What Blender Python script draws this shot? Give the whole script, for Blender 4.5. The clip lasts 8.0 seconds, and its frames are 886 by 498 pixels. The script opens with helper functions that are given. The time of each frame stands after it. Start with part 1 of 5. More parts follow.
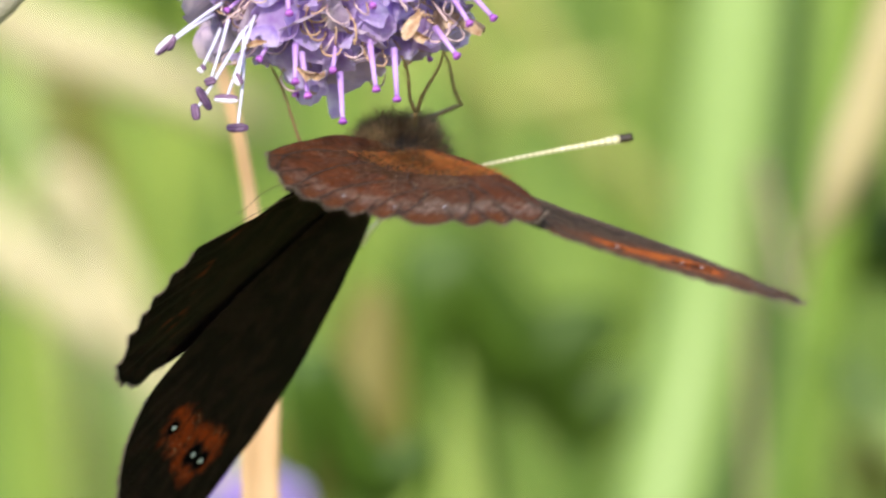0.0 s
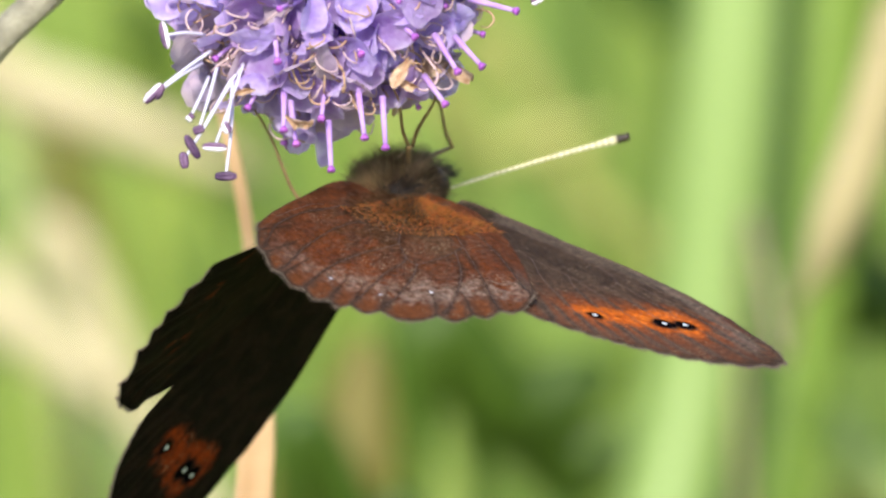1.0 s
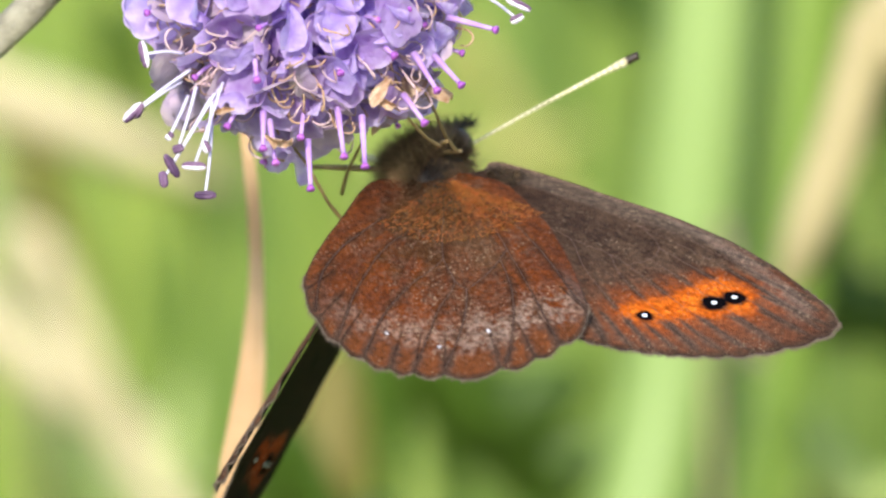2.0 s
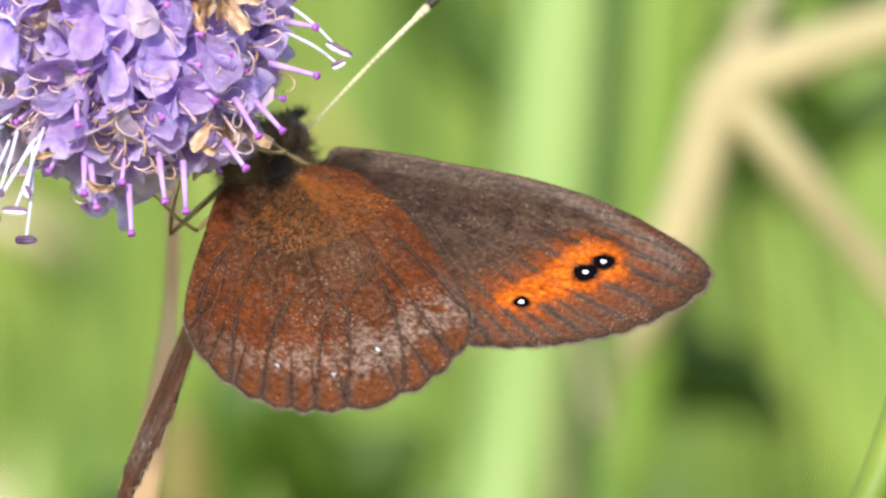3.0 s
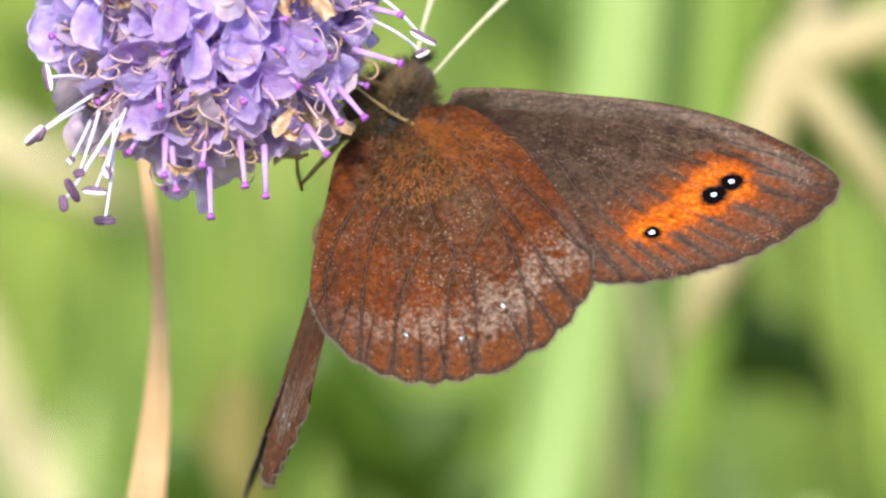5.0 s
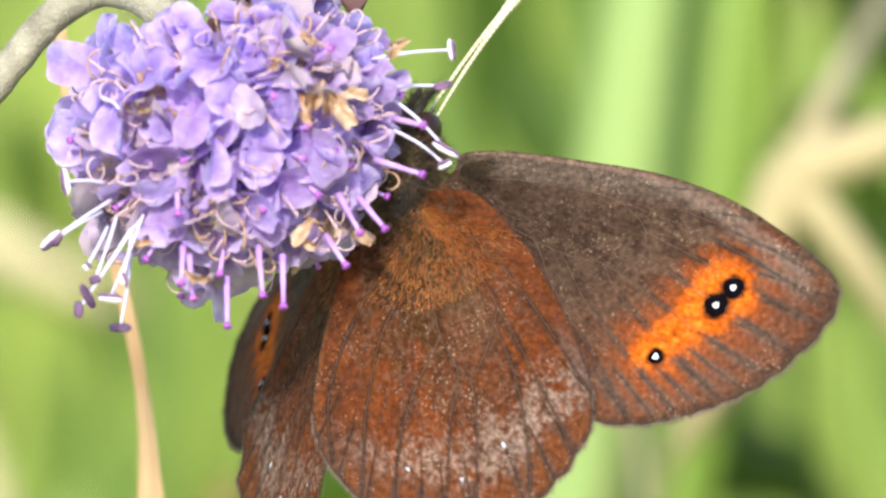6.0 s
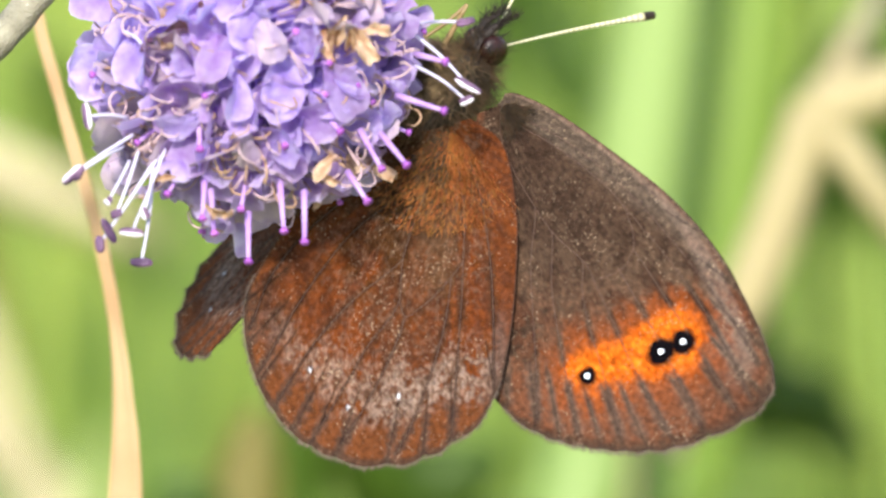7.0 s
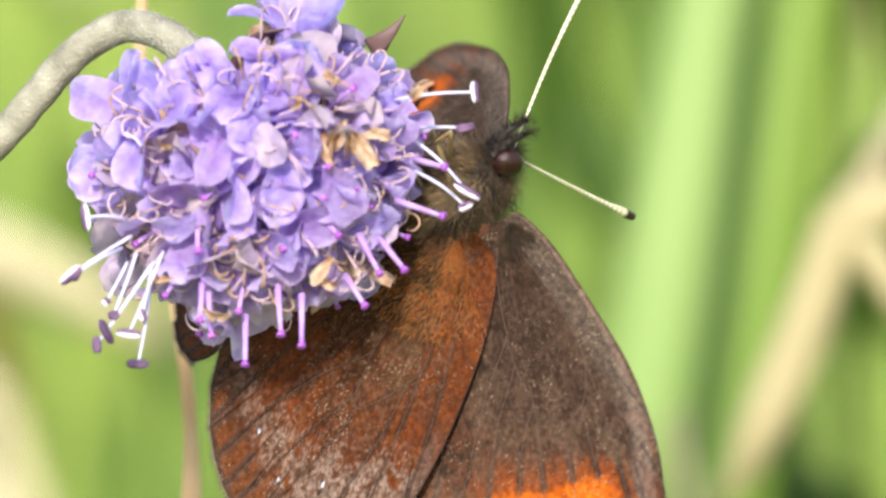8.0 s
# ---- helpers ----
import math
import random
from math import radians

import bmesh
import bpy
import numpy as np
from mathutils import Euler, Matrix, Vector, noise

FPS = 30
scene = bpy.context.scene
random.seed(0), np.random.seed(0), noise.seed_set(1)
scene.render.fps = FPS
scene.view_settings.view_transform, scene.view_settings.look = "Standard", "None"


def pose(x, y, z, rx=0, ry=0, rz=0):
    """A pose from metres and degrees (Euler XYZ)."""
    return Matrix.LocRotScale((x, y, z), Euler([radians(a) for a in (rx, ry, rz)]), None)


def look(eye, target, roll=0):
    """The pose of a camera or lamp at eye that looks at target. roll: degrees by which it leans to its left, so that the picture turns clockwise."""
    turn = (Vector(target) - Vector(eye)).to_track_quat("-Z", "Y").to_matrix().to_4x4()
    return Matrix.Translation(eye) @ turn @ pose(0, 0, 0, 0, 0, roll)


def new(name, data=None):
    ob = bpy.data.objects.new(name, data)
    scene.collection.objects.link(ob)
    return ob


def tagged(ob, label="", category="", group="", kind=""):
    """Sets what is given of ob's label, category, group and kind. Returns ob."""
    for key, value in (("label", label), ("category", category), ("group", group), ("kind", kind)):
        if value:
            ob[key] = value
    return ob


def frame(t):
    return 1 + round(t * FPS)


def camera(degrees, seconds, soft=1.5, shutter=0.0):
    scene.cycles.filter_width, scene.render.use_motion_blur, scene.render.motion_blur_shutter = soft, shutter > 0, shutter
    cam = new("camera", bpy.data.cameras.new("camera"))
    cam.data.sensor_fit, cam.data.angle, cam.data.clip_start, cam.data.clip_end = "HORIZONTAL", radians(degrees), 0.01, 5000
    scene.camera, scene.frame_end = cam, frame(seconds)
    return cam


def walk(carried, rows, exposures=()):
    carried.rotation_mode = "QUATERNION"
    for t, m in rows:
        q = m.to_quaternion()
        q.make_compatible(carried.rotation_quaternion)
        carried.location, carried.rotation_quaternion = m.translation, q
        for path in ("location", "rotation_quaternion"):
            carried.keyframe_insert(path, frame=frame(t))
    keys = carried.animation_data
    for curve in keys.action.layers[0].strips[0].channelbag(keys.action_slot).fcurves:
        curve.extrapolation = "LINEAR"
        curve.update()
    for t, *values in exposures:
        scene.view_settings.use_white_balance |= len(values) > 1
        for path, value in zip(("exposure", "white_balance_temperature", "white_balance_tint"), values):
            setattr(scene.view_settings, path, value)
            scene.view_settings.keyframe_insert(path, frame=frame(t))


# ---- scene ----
MM = 0.001
TILT = 18.0                      # the camera looks down at the flower by this angle
STAGE = Matrix.Translation((0, 0, 0.5)) @ pose(0, 0, 0, 90 - TILT)   # x right, y up, z towards the camera


def st(u, v, w=0.0):
    """A place near the flower, in millimetres right, up and towards the camera."""
    return STAGE @ Vector((u * MM, v * MM, w * MM))


def at(u, v, w=0.0, rx=0, ry=0, rz=0):
    return STAGE @ pose(u * MM, v * MM, w * MM, rx, ry, rz)


def view(u, v, dist, roll):
    return look(st(0, 0, dist), st(u, v), roll)


# ---- camera ----
cam = camera(4.577, 8.0, soft=2.5, shutter=0.2)
cam.data.dof.use_dof = True
cam.data.dof.focus_distance = 0.600
cam.data.dof.aperture_fstop = 50
walk(cam, [
    (0, view(-5.76, -13.67, 608, -3.9)),
    (0.2, view(-5.93, -13.39, 608, -3.9)),
    (0.5, view(-5.21, -12.00, 608, -3.9)),
    (0.8, view(-4.39, -10.31, 608, -3.9)),
    (1, view(-5.06, -10.76, 608, -3.9)),
    (1.2, view(-4.43, -13.08, 608, -3.9)),
    (2.3, view(-2.80, -9.29, 608, -3.9)),
    (2.5, view(0.56, -8.66, 608, -3.9)),
    (2.6, view(2.51, -8.09, 608, -3.8)),
    (3, view(5.09, -7.41, 608, -3.4)),
    (3.1, view(4.09, -6.88, 608, -3.36)),
    (3.2, view(3.58, -6.79, 608, -3.32)),
    (3.5, view(4.75, -5.64, 608, -3.2)),
    (4, view(5.68, -3.13, 608, -2.9)),
    (4.5, view(4.70, -6.18, 608, -2.8)),
    (4.6, view(3.54, -8.42, 608, -2.65)),
    (4.7, view(3.04, -9.12, 608, -2.5)),
    (5.8, view(1.55, -5.86, 600, -1)),
    (5.9, view(2.67, -3.80, 600, -0.97)),
    (6, view(2.12, -3.12, 600, -0.95)),
    (6.5, view(4.48, -4.04, 600, -0.7)),
    (6.8, view(0.53, -5.07, 600, -0.7)),
    (7, view(0.61, -6.60, 600, -0.7)),
    (7.2, view(0.31, -7.11, 600, -0.6)),
    (7.5, view(-0.65, -4.95, 600, -0.4)),
    (7.6, view(-0.45, -3.01, 600, -0.3)),
    (7.7, view(-0.66, -2.66, 600, -0.2)),
    (8, view(-0.85, -1.00, 600, 0)),
], exposures=[(0, 0.82), (2.5, 0.90), (4.7, 0.92), (6.0, 1.03), (8.0, 0.98)])

# ---- light ----
world = bpy.data.worlds.new("sky")
scene.world = world
world.use_nodes = True
wn = world.node_tree
sky = wn.nodes.new("ShaderNodeTexSky")
sky.sky_type = "NISHITA"
sky.sun_disc = False
SUN_DIR = Vector((-0.12, -0.74, 0.72)).normalized()      # towards the sun
sky.sun_elevation = math.asin(SUN_DIR.z)
sky.sun_rotation = math.atan2(SUN_DIR.x, SUN_DIR.y)
wn.links.new(sky.outputs[0], wn.nodes["Background"].inputs[0])
wn.nodes["Background"].inputs[1].default_value = 0.15
sun_data = bpy.data.lights.new("sun", "SUN")
sun_data.energy, sun_data.angle, sun_data.color = 3.25, radians(6.0), (1.0, 0.95, 0.87)
sun = new("sun", sun_data)
sun.matrix_world = look(SUN_DIR * 5, (0, 0, 0))


# ---- materials ----
def srgb(r, g, b):
    return tuple((c / 255 / 12.92 if c <= 10 else ((c / 255 + 0.055) / 1.055) ** 2.4) for c in (r, g, b)) + (1.0,)


def material(name, c1, c2=None, scale=200.0, rough=0.6, bump=0.0, fine=0.0, island=0.0, random_hue=0.0, sss=0.0, trans=0.0, spec=0.4, attr="", detail=6.0):
    """Two colours mixed by noise at one scale, dappled at a finer one, with optional relief."""
    m = bpy.data.materials.new(name)
    m.use_nodes = True
    nt = m.node_tree
    n, l = nt.nodes, nt.links
    b = n["Principled BSDF"]
    co = n.new("ShaderNodeTexCoord")
    no = n.new("ShaderNodeTexNoise")
    no.inputs["Scale"].default_value = scale
    no.inputs["Detail"].default_value = detail
    l.new(co.outputs["Object"], no.inputs["Vector"])
    ramp = n.new("ShaderNodeValToRGB")
    ramp.color_ramp.elements[0].position, ramp.color_ramp.elements[1].position = 0.3, 0.7
    ramp.color_ramp.elements[0].color = c1
    ramp.color_ramp.elements[1].color = c2 or c1
    l.new(no.outputs["Fac"], ramp.inputs[0])
    col = ramp.outputs[0]
    if attr:
        a = n.new("ShaderNodeAttribute")
        a.attribute_name = attr
        mx = n.new("ShaderNodeMix")
        mx.data_type, mx.blend_type = "RGBA", "MULTIPLY"
        mx.inputs[0].default_value = 1.0
        l.new(a.outputs["Color"], mx.inputs[6])
        l.new(col, mx.inputs[7])
        col = mx.outputs[2]
    hsv = None
    if island or random_hue:
        hsv = n.new("ShaderNodeHueSaturation")
        l.new(col, hsv.inputs["Color"])
        col = hsv.outputs[0]
        if island:
            g = n.new("ShaderNodeNewGeometry")
            src, amt = g.outputs["Random Per Island"], island
        else:
            g = n.new("ShaderNodeObjectInfo")
            src, amt = g.outputs["Random"], random_hue
        mv = n.new("ShaderNodeMapRange")
        mv.inputs[3].default_value, mv.inputs[4].default_value = 1 - amt, 1 + amt
        l.new(src, mv.inputs[0])
        l.new(mv.outputs[0], hsv.inputs["Value"])
        mh = n.new("ShaderNodeMapRange")
        swing = amt * (0.05 if island else 0.11)
        mh.inputs[3].default_value, mh.inputs[4].default_value = 0.5 + swing, 0.5 - swing
        l.new(src, mh.inputs[0])
        l.new(mh.outputs[0], hsv.inputs["Hue"])
    l.new(col, b.inputs["Base Color"])
    b.inputs["Roughness"].default_value = rough
    b.inputs["Specular IOR Level"].default_value = spec
    if sss:
        b.inputs["Subsurface Weight"].default_value = sss
        b.inputs["Subsurface Radius"].default_value = (0.001, 0.001, 0.001)
        b.inputs["Subsurface Scale"].default_value = 0.5
    if bump:
        bn = n.new("ShaderNodeTexNoise")
        bn.inputs["Scale"].default_value = fine or scale * 4
        bn.inputs["Detail"].default_value = 3
        l.new(co.outputs["Object"], bn.inputs["Vector"])
        bp = n.new("ShaderNodeBump")
        bp.inputs["Strength"].default_value = bump
        bp.inputs["Distance"].default_value = 0.0002
        l.new(bn.outputs["Fac"], bp.inputs["Height"])
        l.new(bp.outputs[0], b.inputs["Normal"])
    if trans:
        tr = n.new("ShaderNodeBsdfTranslucent")
        l.new(col, tr.inputs["Color"])
        mix = n.new("ShaderNodeMixShader")
        mix.inputs[0].default_value = trans
        l.new(b.outputs[0], mix.inputs[1])
        l.new(tr.outputs[0], mix.inputs[2])
        l.new(mix.outputs[0], n["Material Output"].inputs["Surface"])
    return m


M_GROUND = material("meadow_soil", srgb(98, 112, 50), srgb(142, 148, 82), 6, 0.9, 0.5, 60)
M_GRASS = material("grass", srgb(118, 146, 56), srgb(168, 186, 98), 8, 0.55, island=0.5, trans=0.38)
M_STRAW = material("straw", srgb(164, 150, 106), srgb(196, 180, 136), 30, 0.65, island=0.2, trans=0.2)
M_OLIVE = material("yellowing_leaf", srgb(160, 160, 84), srgb(184, 180, 108), 30, 0.6, trans=0.25)
# pale leaf green, with sunlight put into the colour for the far leaves
M_LIGHT = material("pale_sun_tinted_leaf", srgb(168, 188, 104), srgb(188, 200, 128), 12, 0.5, trans=0.3)
M_BROWN = material("browned_leaf", srgb(106, 98, 40), srgb(130, 118, 56), 12, 0.6, trans=0.15)
M_CREAM = material("cream_straw", srgb(196, 182, 140), srgb(220, 206, 168), 30, 0.65, trans=0.25)
M_PALE = material("pale_blade", srgb(128, 154, 76), srgb(152, 174, 100), 12, 0.45, trans=0.25)
M_BRIGHT = material("bright_blade", srgb(114, 144, 50), srgb(138, 162, 68), 12, 0.45, trans=0.3)
# dark green that puts the shade of gaps in the grass into leaf colour
M_DEEP = material("shade_tinted_leaf", srgb(44, 68, 10), srgb(70, 94, 22), 14, 0.5, island=0.2, trans=0.15)
M_CULM = material("green_culm", srgb(72, 104, 28), srgb(128, 146, 58), 90, 0.45, 0.3, 900, trans=0.1)
M_SHEATH = material("pale_leaf_sheath", srgb(136, 160, 92), srgb(176, 188, 130), 60, 0.5, 0.3, 900, trans=0.2)
M_NODE = material("culm_node", srgb(206, 190, 140), srgb(160, 128, 76), 200, 0.5)
M_DRY = material("dry_leaf", srgb(200, 160, 116), srgb(226, 194, 150), 160, 0.6, 0.3, 700, trans=0.35)
M_STEM = material("downy_stem", srgb(122, 116, 98), srgb(168, 162, 140), 700, 0.8, 0.9, 5000)
M_DOWN = material("stem_down", srgb(226, 222, 206), srgb(240, 238, 228), 500, 0.7, trans=0.3)
M_BRACT = material("bract", srgb(78, 54, 56), srgb(116, 90, 80), 400, 0.6, 0.3)
M_PETAL = material("petal", srgb(187, 152, 218), srgb(226, 206, 244), 1300, 0.75, 1.0, 3600, random_hue=0.2, spec=0.2, trans=0.56, attr="tint")
M_FADED = material("faded_petal", srgb(150, 128, 170), srgb(206, 186, 190), 520, 0.7, 0.8, 2200, random_hue=0.2, trans=0.35)
M_WITHER = material("withered_petal", srgb(164, 116, 82), srgb(226, 198, 166), 1600, 0.7, 1.0, 3200, trans=0.25)
M_FILAMENT = material("filament", srgb(206, 200, 226), srgb(226, 220, 236), 600, 0.4, trans=0.2)
M_PINKFIL = material("purple_filament", srgb(172, 124, 204), srgb(206, 172, 226), 600, 0.4, trans=0.2)
M_ANTHER = material("anther", srgb(62, 38, 70), srgb(124, 92, 122), 1100, 0.5, 0.5, 5000)
M_POLLEN = material("pollen_anther", srgb(196, 180, 202), srgb(244, 238, 240), 2500, 0.8, 0.6, 6000)
M_STIGMA = material("stigma", srgb(138, 66, 160), srgb(176, 104, 188), 900, 0.5)
M_CURL = material("curled_style", srgb(172, 140, 138), srgb(206, 178, 182), 700, 0.5)
M_TANCURL = material("tan_filament", srgb(152, 112, 84), srgb(192, 158, 128), 700, 0.6)
M_CORE = material("receptacle", srgb(84, 60, 112), srgb(112, 84, 146), 500, 0.7, 0.5, 2500)
M_BODY = material("body_cuticle", srgb(30, 23, 18), srgb(52, 41, 32), 700, 0.6, 0.6, 4000)
M_FUR = material("body_fur", srgb(28, 22, 17), srgb(68, 55, 39), 420, 0.7, island=0.5)
M_THORAXFUR = material("thorax_fur", srgb(46, 35, 23), srgb(108, 85, 54), 420, 0.7, island=0.6)
M_GOLDFUR = material("golden_scales", srgb(136, 78, 26), srgb(178, 112, 46), 500, 0.7, island=0.4)
M_TANFUR = material("tan_fur", srgb(84, 67, 42), srgb(142, 118, 80), 500, 0.7, island=0.4)
M_PALEFUR = material("pale_fur", srgb(108, 88, 62), srgb(162, 138, 104), 500, 0.7, island=0.4)
M_RUSTFUR = material("rust_fur", srgb(132, 72, 24), srgb(176, 106, 44), 500, 0.7, island=0.4)
M_EYE = material("compound_eye", srgb(34, 17, 13), srgb(54, 28, 20), 900, 0.25, 0.3, 9000)
M_ANTENNA = material("antenna_shaft", srgb(206, 196, 150), srgb(232, 226, 196), 1200, 0.5)
M_RING = material("antenna_ring", srgb(176, 166, 128), srgb(196, 186, 150), 1200, 0.5)
M_CLUB = material("antenna_club", srgb(28, 20, 16), srgb(64, 48, 34), 900, 0.5)
M_LEG = material("leg", srgb(112, 90, 56), srgb(160, 136, 92), 900, 0.5, 0.2, 4000)
M_FRINGE = material("wing_fringe", srgb(96, 80, 68), srgb(128, 112, 98), 2500, 0.7, island=0.25)
M_VEIN = material("wing_vein", srgb(66, 47, 38), srgb(92, 69, 55), 1500, 0.7)
M_SPOT = material("eyespot_black", srgb(7, 6, 8), srgb(16, 13, 16), 3000, 1.0, spec=0.0)
M_PUPIL = material("eyespot_white", srgb(226, 230, 240), srgb(240, 242, 246), 3000, 0.6)
M_ABDOMEN = material("abdomen", srgb(70, 54, 36), srgb(116, 94, 64), 900, 0.8, 0.5, 4000)


# ---- mesh helpers ----
def link(name, me, mats, parent=None, label=""):
    ob = new(name, me)
    for m in (mats if isinstance(mats, (list, tuple)) else [mats]):
        if m.name not in me.materials:
            me.materials.append(m)
    ob.parent = parent
    if label:
        tagged(ob, label)
    return ob


def mesh(name, verts, faces, smooth=True):
    me = bpy.data.meshes.new(name)
    me.from_pydata([tuple(v) for v in verts], [], [tuple(f) for f in faces])
    if smooth:
        me.polygons.foreach_set("use_smooth", [True] * len(me.polygons))
    me.update()
    return me


def bezier(pts, n):
    """A smooth line (Catmull-Rom) of n + 1 places through the given ones."""
    p = [Vector(q) for q in pts]
    p = [p[0] * 2 - p[1]] + p + [p[-1] * 2 - p[-2]]
    out = []
    segs = len(p) - 3
    for i in range(n + 1):
        s = min(i / n * segs, segs - 1e-6)
        k, f = int(s), s - int(s)
        a, b, c, d = p[k:k + 4]
        out.append(0.5 * ((2 * b) + (c - a) * f + (2 * a - 5 * b + 4 * c - d) * f * f + (3 * b - a - 3 * c + d) * f ** 3))
    return out


def tube(pts, radii, sides=8, flat=1.0, wob=0.0, up=Vector((0, 0, 1)), twist=0.0):
    """Verts and faces of a closed tube along pts; radii is a number or one for each place. flat squeezes it across."""
    n = len(pts)
    rad = [radii] * n if isinstance(radii, (int, float)) else radii
    verts, faces = [], []
    for i, p in enumerate(pts):
        t = (pts[min(i + 1, n - 1)] - pts[max(i - 1, 0)]).normalized()
        ref = up if abs(t.dot(up)) < 0.95 else Vector((1, 0, 0))
        a = t.cross(ref).normalized()
        b = t.cross(a).normalized()
        for k in range(sides):
            w = 2 * math.pi * k / sides + twist * i / n
            r = rad[i] * (1 + wob * noise.noise(Vector((i * 0.37, k * 1.7, p.x * 900))))
            verts.append(p + a * (math.cos(w) * r) + b * (math.sin(w) * r * flat))
    for i in range(n - 1):
        for k in range(sides):
            k2 = (k + 1) % sides
            faces.append((i * sides + k, i * sides + k2, (i + 1) * sides + k2, (i + 1) * sides + k))
    faces.append(tuple(range(sides))[::-1])
    faces.append(tuple((n - 1) * sides + k for k in range(sides)))
    return verts, faces


def add(buf, part):
    """Add verts and faces to a buffer (verts, faces)."""
    o = len(buf[0])
    buf[0].extend(part[0])
    buf[1].extend(tuple(i + o for i in f) for f in part[1])


def ball(rx, ry, rz, nu=20, nv=12, at_=Vector((0, 0, 0))):
    verts, faces = [], []
    for i in range(nv + 1):
        a = math.pi * i / nv
        for k in range(nu):
            b = 2 * math.pi * k / nu
            verts.append(at_ + Vector((rx * math.cos(a), ry * math.sin(a) * math.cos(b), rz * math.sin(a) * math.sin(b))))
    for i in range(nv):
        for k in range(nu):
            faces.append((i * nu + k, i * nu + (k + 1) % nu, (i + 1) * nu + (k + 1) % nu, (i + 1) * nu + k))
    return verts, faces


def frame_to(z, up=Vector((0, 0, 1))):
    """A turn whose z axis points along z."""
    return Vector(z).to_track_quat("Z", "Y").to_matrix().to_4x4()


def fur(rnd, places, length, spread, width=0.02):
    """Fine tapering hairs: places is a list of (point, direction) in millimetres."""
    buf = ([], [])
    for p, d in places:
        d = (d.normalized() + Vector((rnd.gauss(0, spread), rnd.gauss(0, spread), rnd.gauss(0, spread)))).normalized()
        L = length * rnd.uniform(0.5, 1.2)
        s = d.orthogonal().normalized()
        s2 = d.cross(s)
        k = width
        tip = p + d * L + Vector((rnd.gauss(0, 0.1), rnd.gauss(0, 0.1), rnd.gauss(0, 0.1))) * L
        midp = p + d * L * 0.55
        v = [p + s * k, p - s * k * 0.5 + s2 * k * 0.87, p - s * k * 0.5 - s2 * k * 0.87, midp + s * k * 0.7, midp - s * k * 0.35 + s2 * k * 0.6, midp - s * k * 0.35 - s2 * k * 0.6, tip]
        add(buf, ([q * MM for q in v], [(0, 1, 4, 3), (1, 2, 5, 4), (2, 0, 3, 5), (3, 4, 6), (4, 5, 6), (5, 3, 6)]))
    return buf


# ---- ground and meadow behind ----
def build_ground():
    n, half = 60, 40.0
    verts, faces = [], []
    for j in range(n + 1):
        for i in range(n + 1):
            a, b = (i / n * 2 - 1), (j / n * 2 - 1)
            x, y = half * a * abs(a), half * b * abs(b)
            verts.append((x, y, 0.02 * noise.noise(Vector((x * 0.7, y * 0.7, 0))) - 0.01))
    for j in range(n):
        for i in range(n):
            k = j * (n + 1) + i
            faces.append((k, k + 1, k + n + 2, k + n + 1))
    ob = link("ground", mesh("ground", verts, faces), M_GROUND)
    tagged(ob, "green meadow soil under grass", "ground", kind="structure")


def blade(base, tip, width, bend, cup=0.15, n=10, face=Vector((0.15, 1, 0))):
    """A folded grass blade from base to tip, bent by the given vector."""
    base, tip, bend = Vector(base), Vector(tip), Vector(bend)
    mid = (base + tip) / 2 + bend
    line = bezier([base, mid, tip], n)
    verts, faces = [], []
    for i, p in enumerate(line):
        t = (line[min(i + 1, n)] - line[max(i - 1, 0)]).normalized()
        side = t.cross(face).normalized()
        nor = side.cross(t)
        f = i / n
        w = width * 0.5 * min(1.0, 3.2 * (1 - f)) * (0.75 + 0.25 * min(1, f * 4))
        verts += [p - side * w, p - nor * (w * cup * 2), p + side * w]
    for i in range(n):
        a = i * 3
        faces += [(a, a + 1, a + 4, a + 3), (a + 1, a + 2, a + 5, a + 4)]
    return verts, faces


def thick(ob, t):
    m = ob.modifiers.new("thickness", "SOLIDIFY")
    m.thickness, m.offset = t, 0
    return ob


def build_meadow():
    rnd = random.Random(4)
    for name, mat, count, label in (("meadow_grass", M_GRASS, 2600, "dense green meadow grass behind the flower"),
                                    ("dry_grass", M_STRAW, 180, "scattered straw-coloured dry grass among the green")):
        buf = ([], [])
        for _ in range(count):
            y = (0.42 if mat is M_GRASS else 0.95) + 1.9 * rnd.random() ** 0.8
            x = rnd.uniform(-0.16, 0.16) * (1 + y)
            reach = 0.5 - math.tan(radians(TILT)) * y + rnd.uniform(-0.30, 0.16) * (0.6 + y * 0.3)
            h = max(0.12, reach)
            lean = Vector((rnd.gauss(0, 0.12), rnd.gauss(0, 0.1), 0)) * h
            add(buf, blade((x, y, -0.01), Vector((x, y, h)) + lean, rnd.uniform(0.004, 0.011), lean * rnd.uniform(-0.5, 0.1), n=6))
        ob = link(name, mesh(name, *buf), mat)
        tagged(ob, label, "grass", kind="stuff")


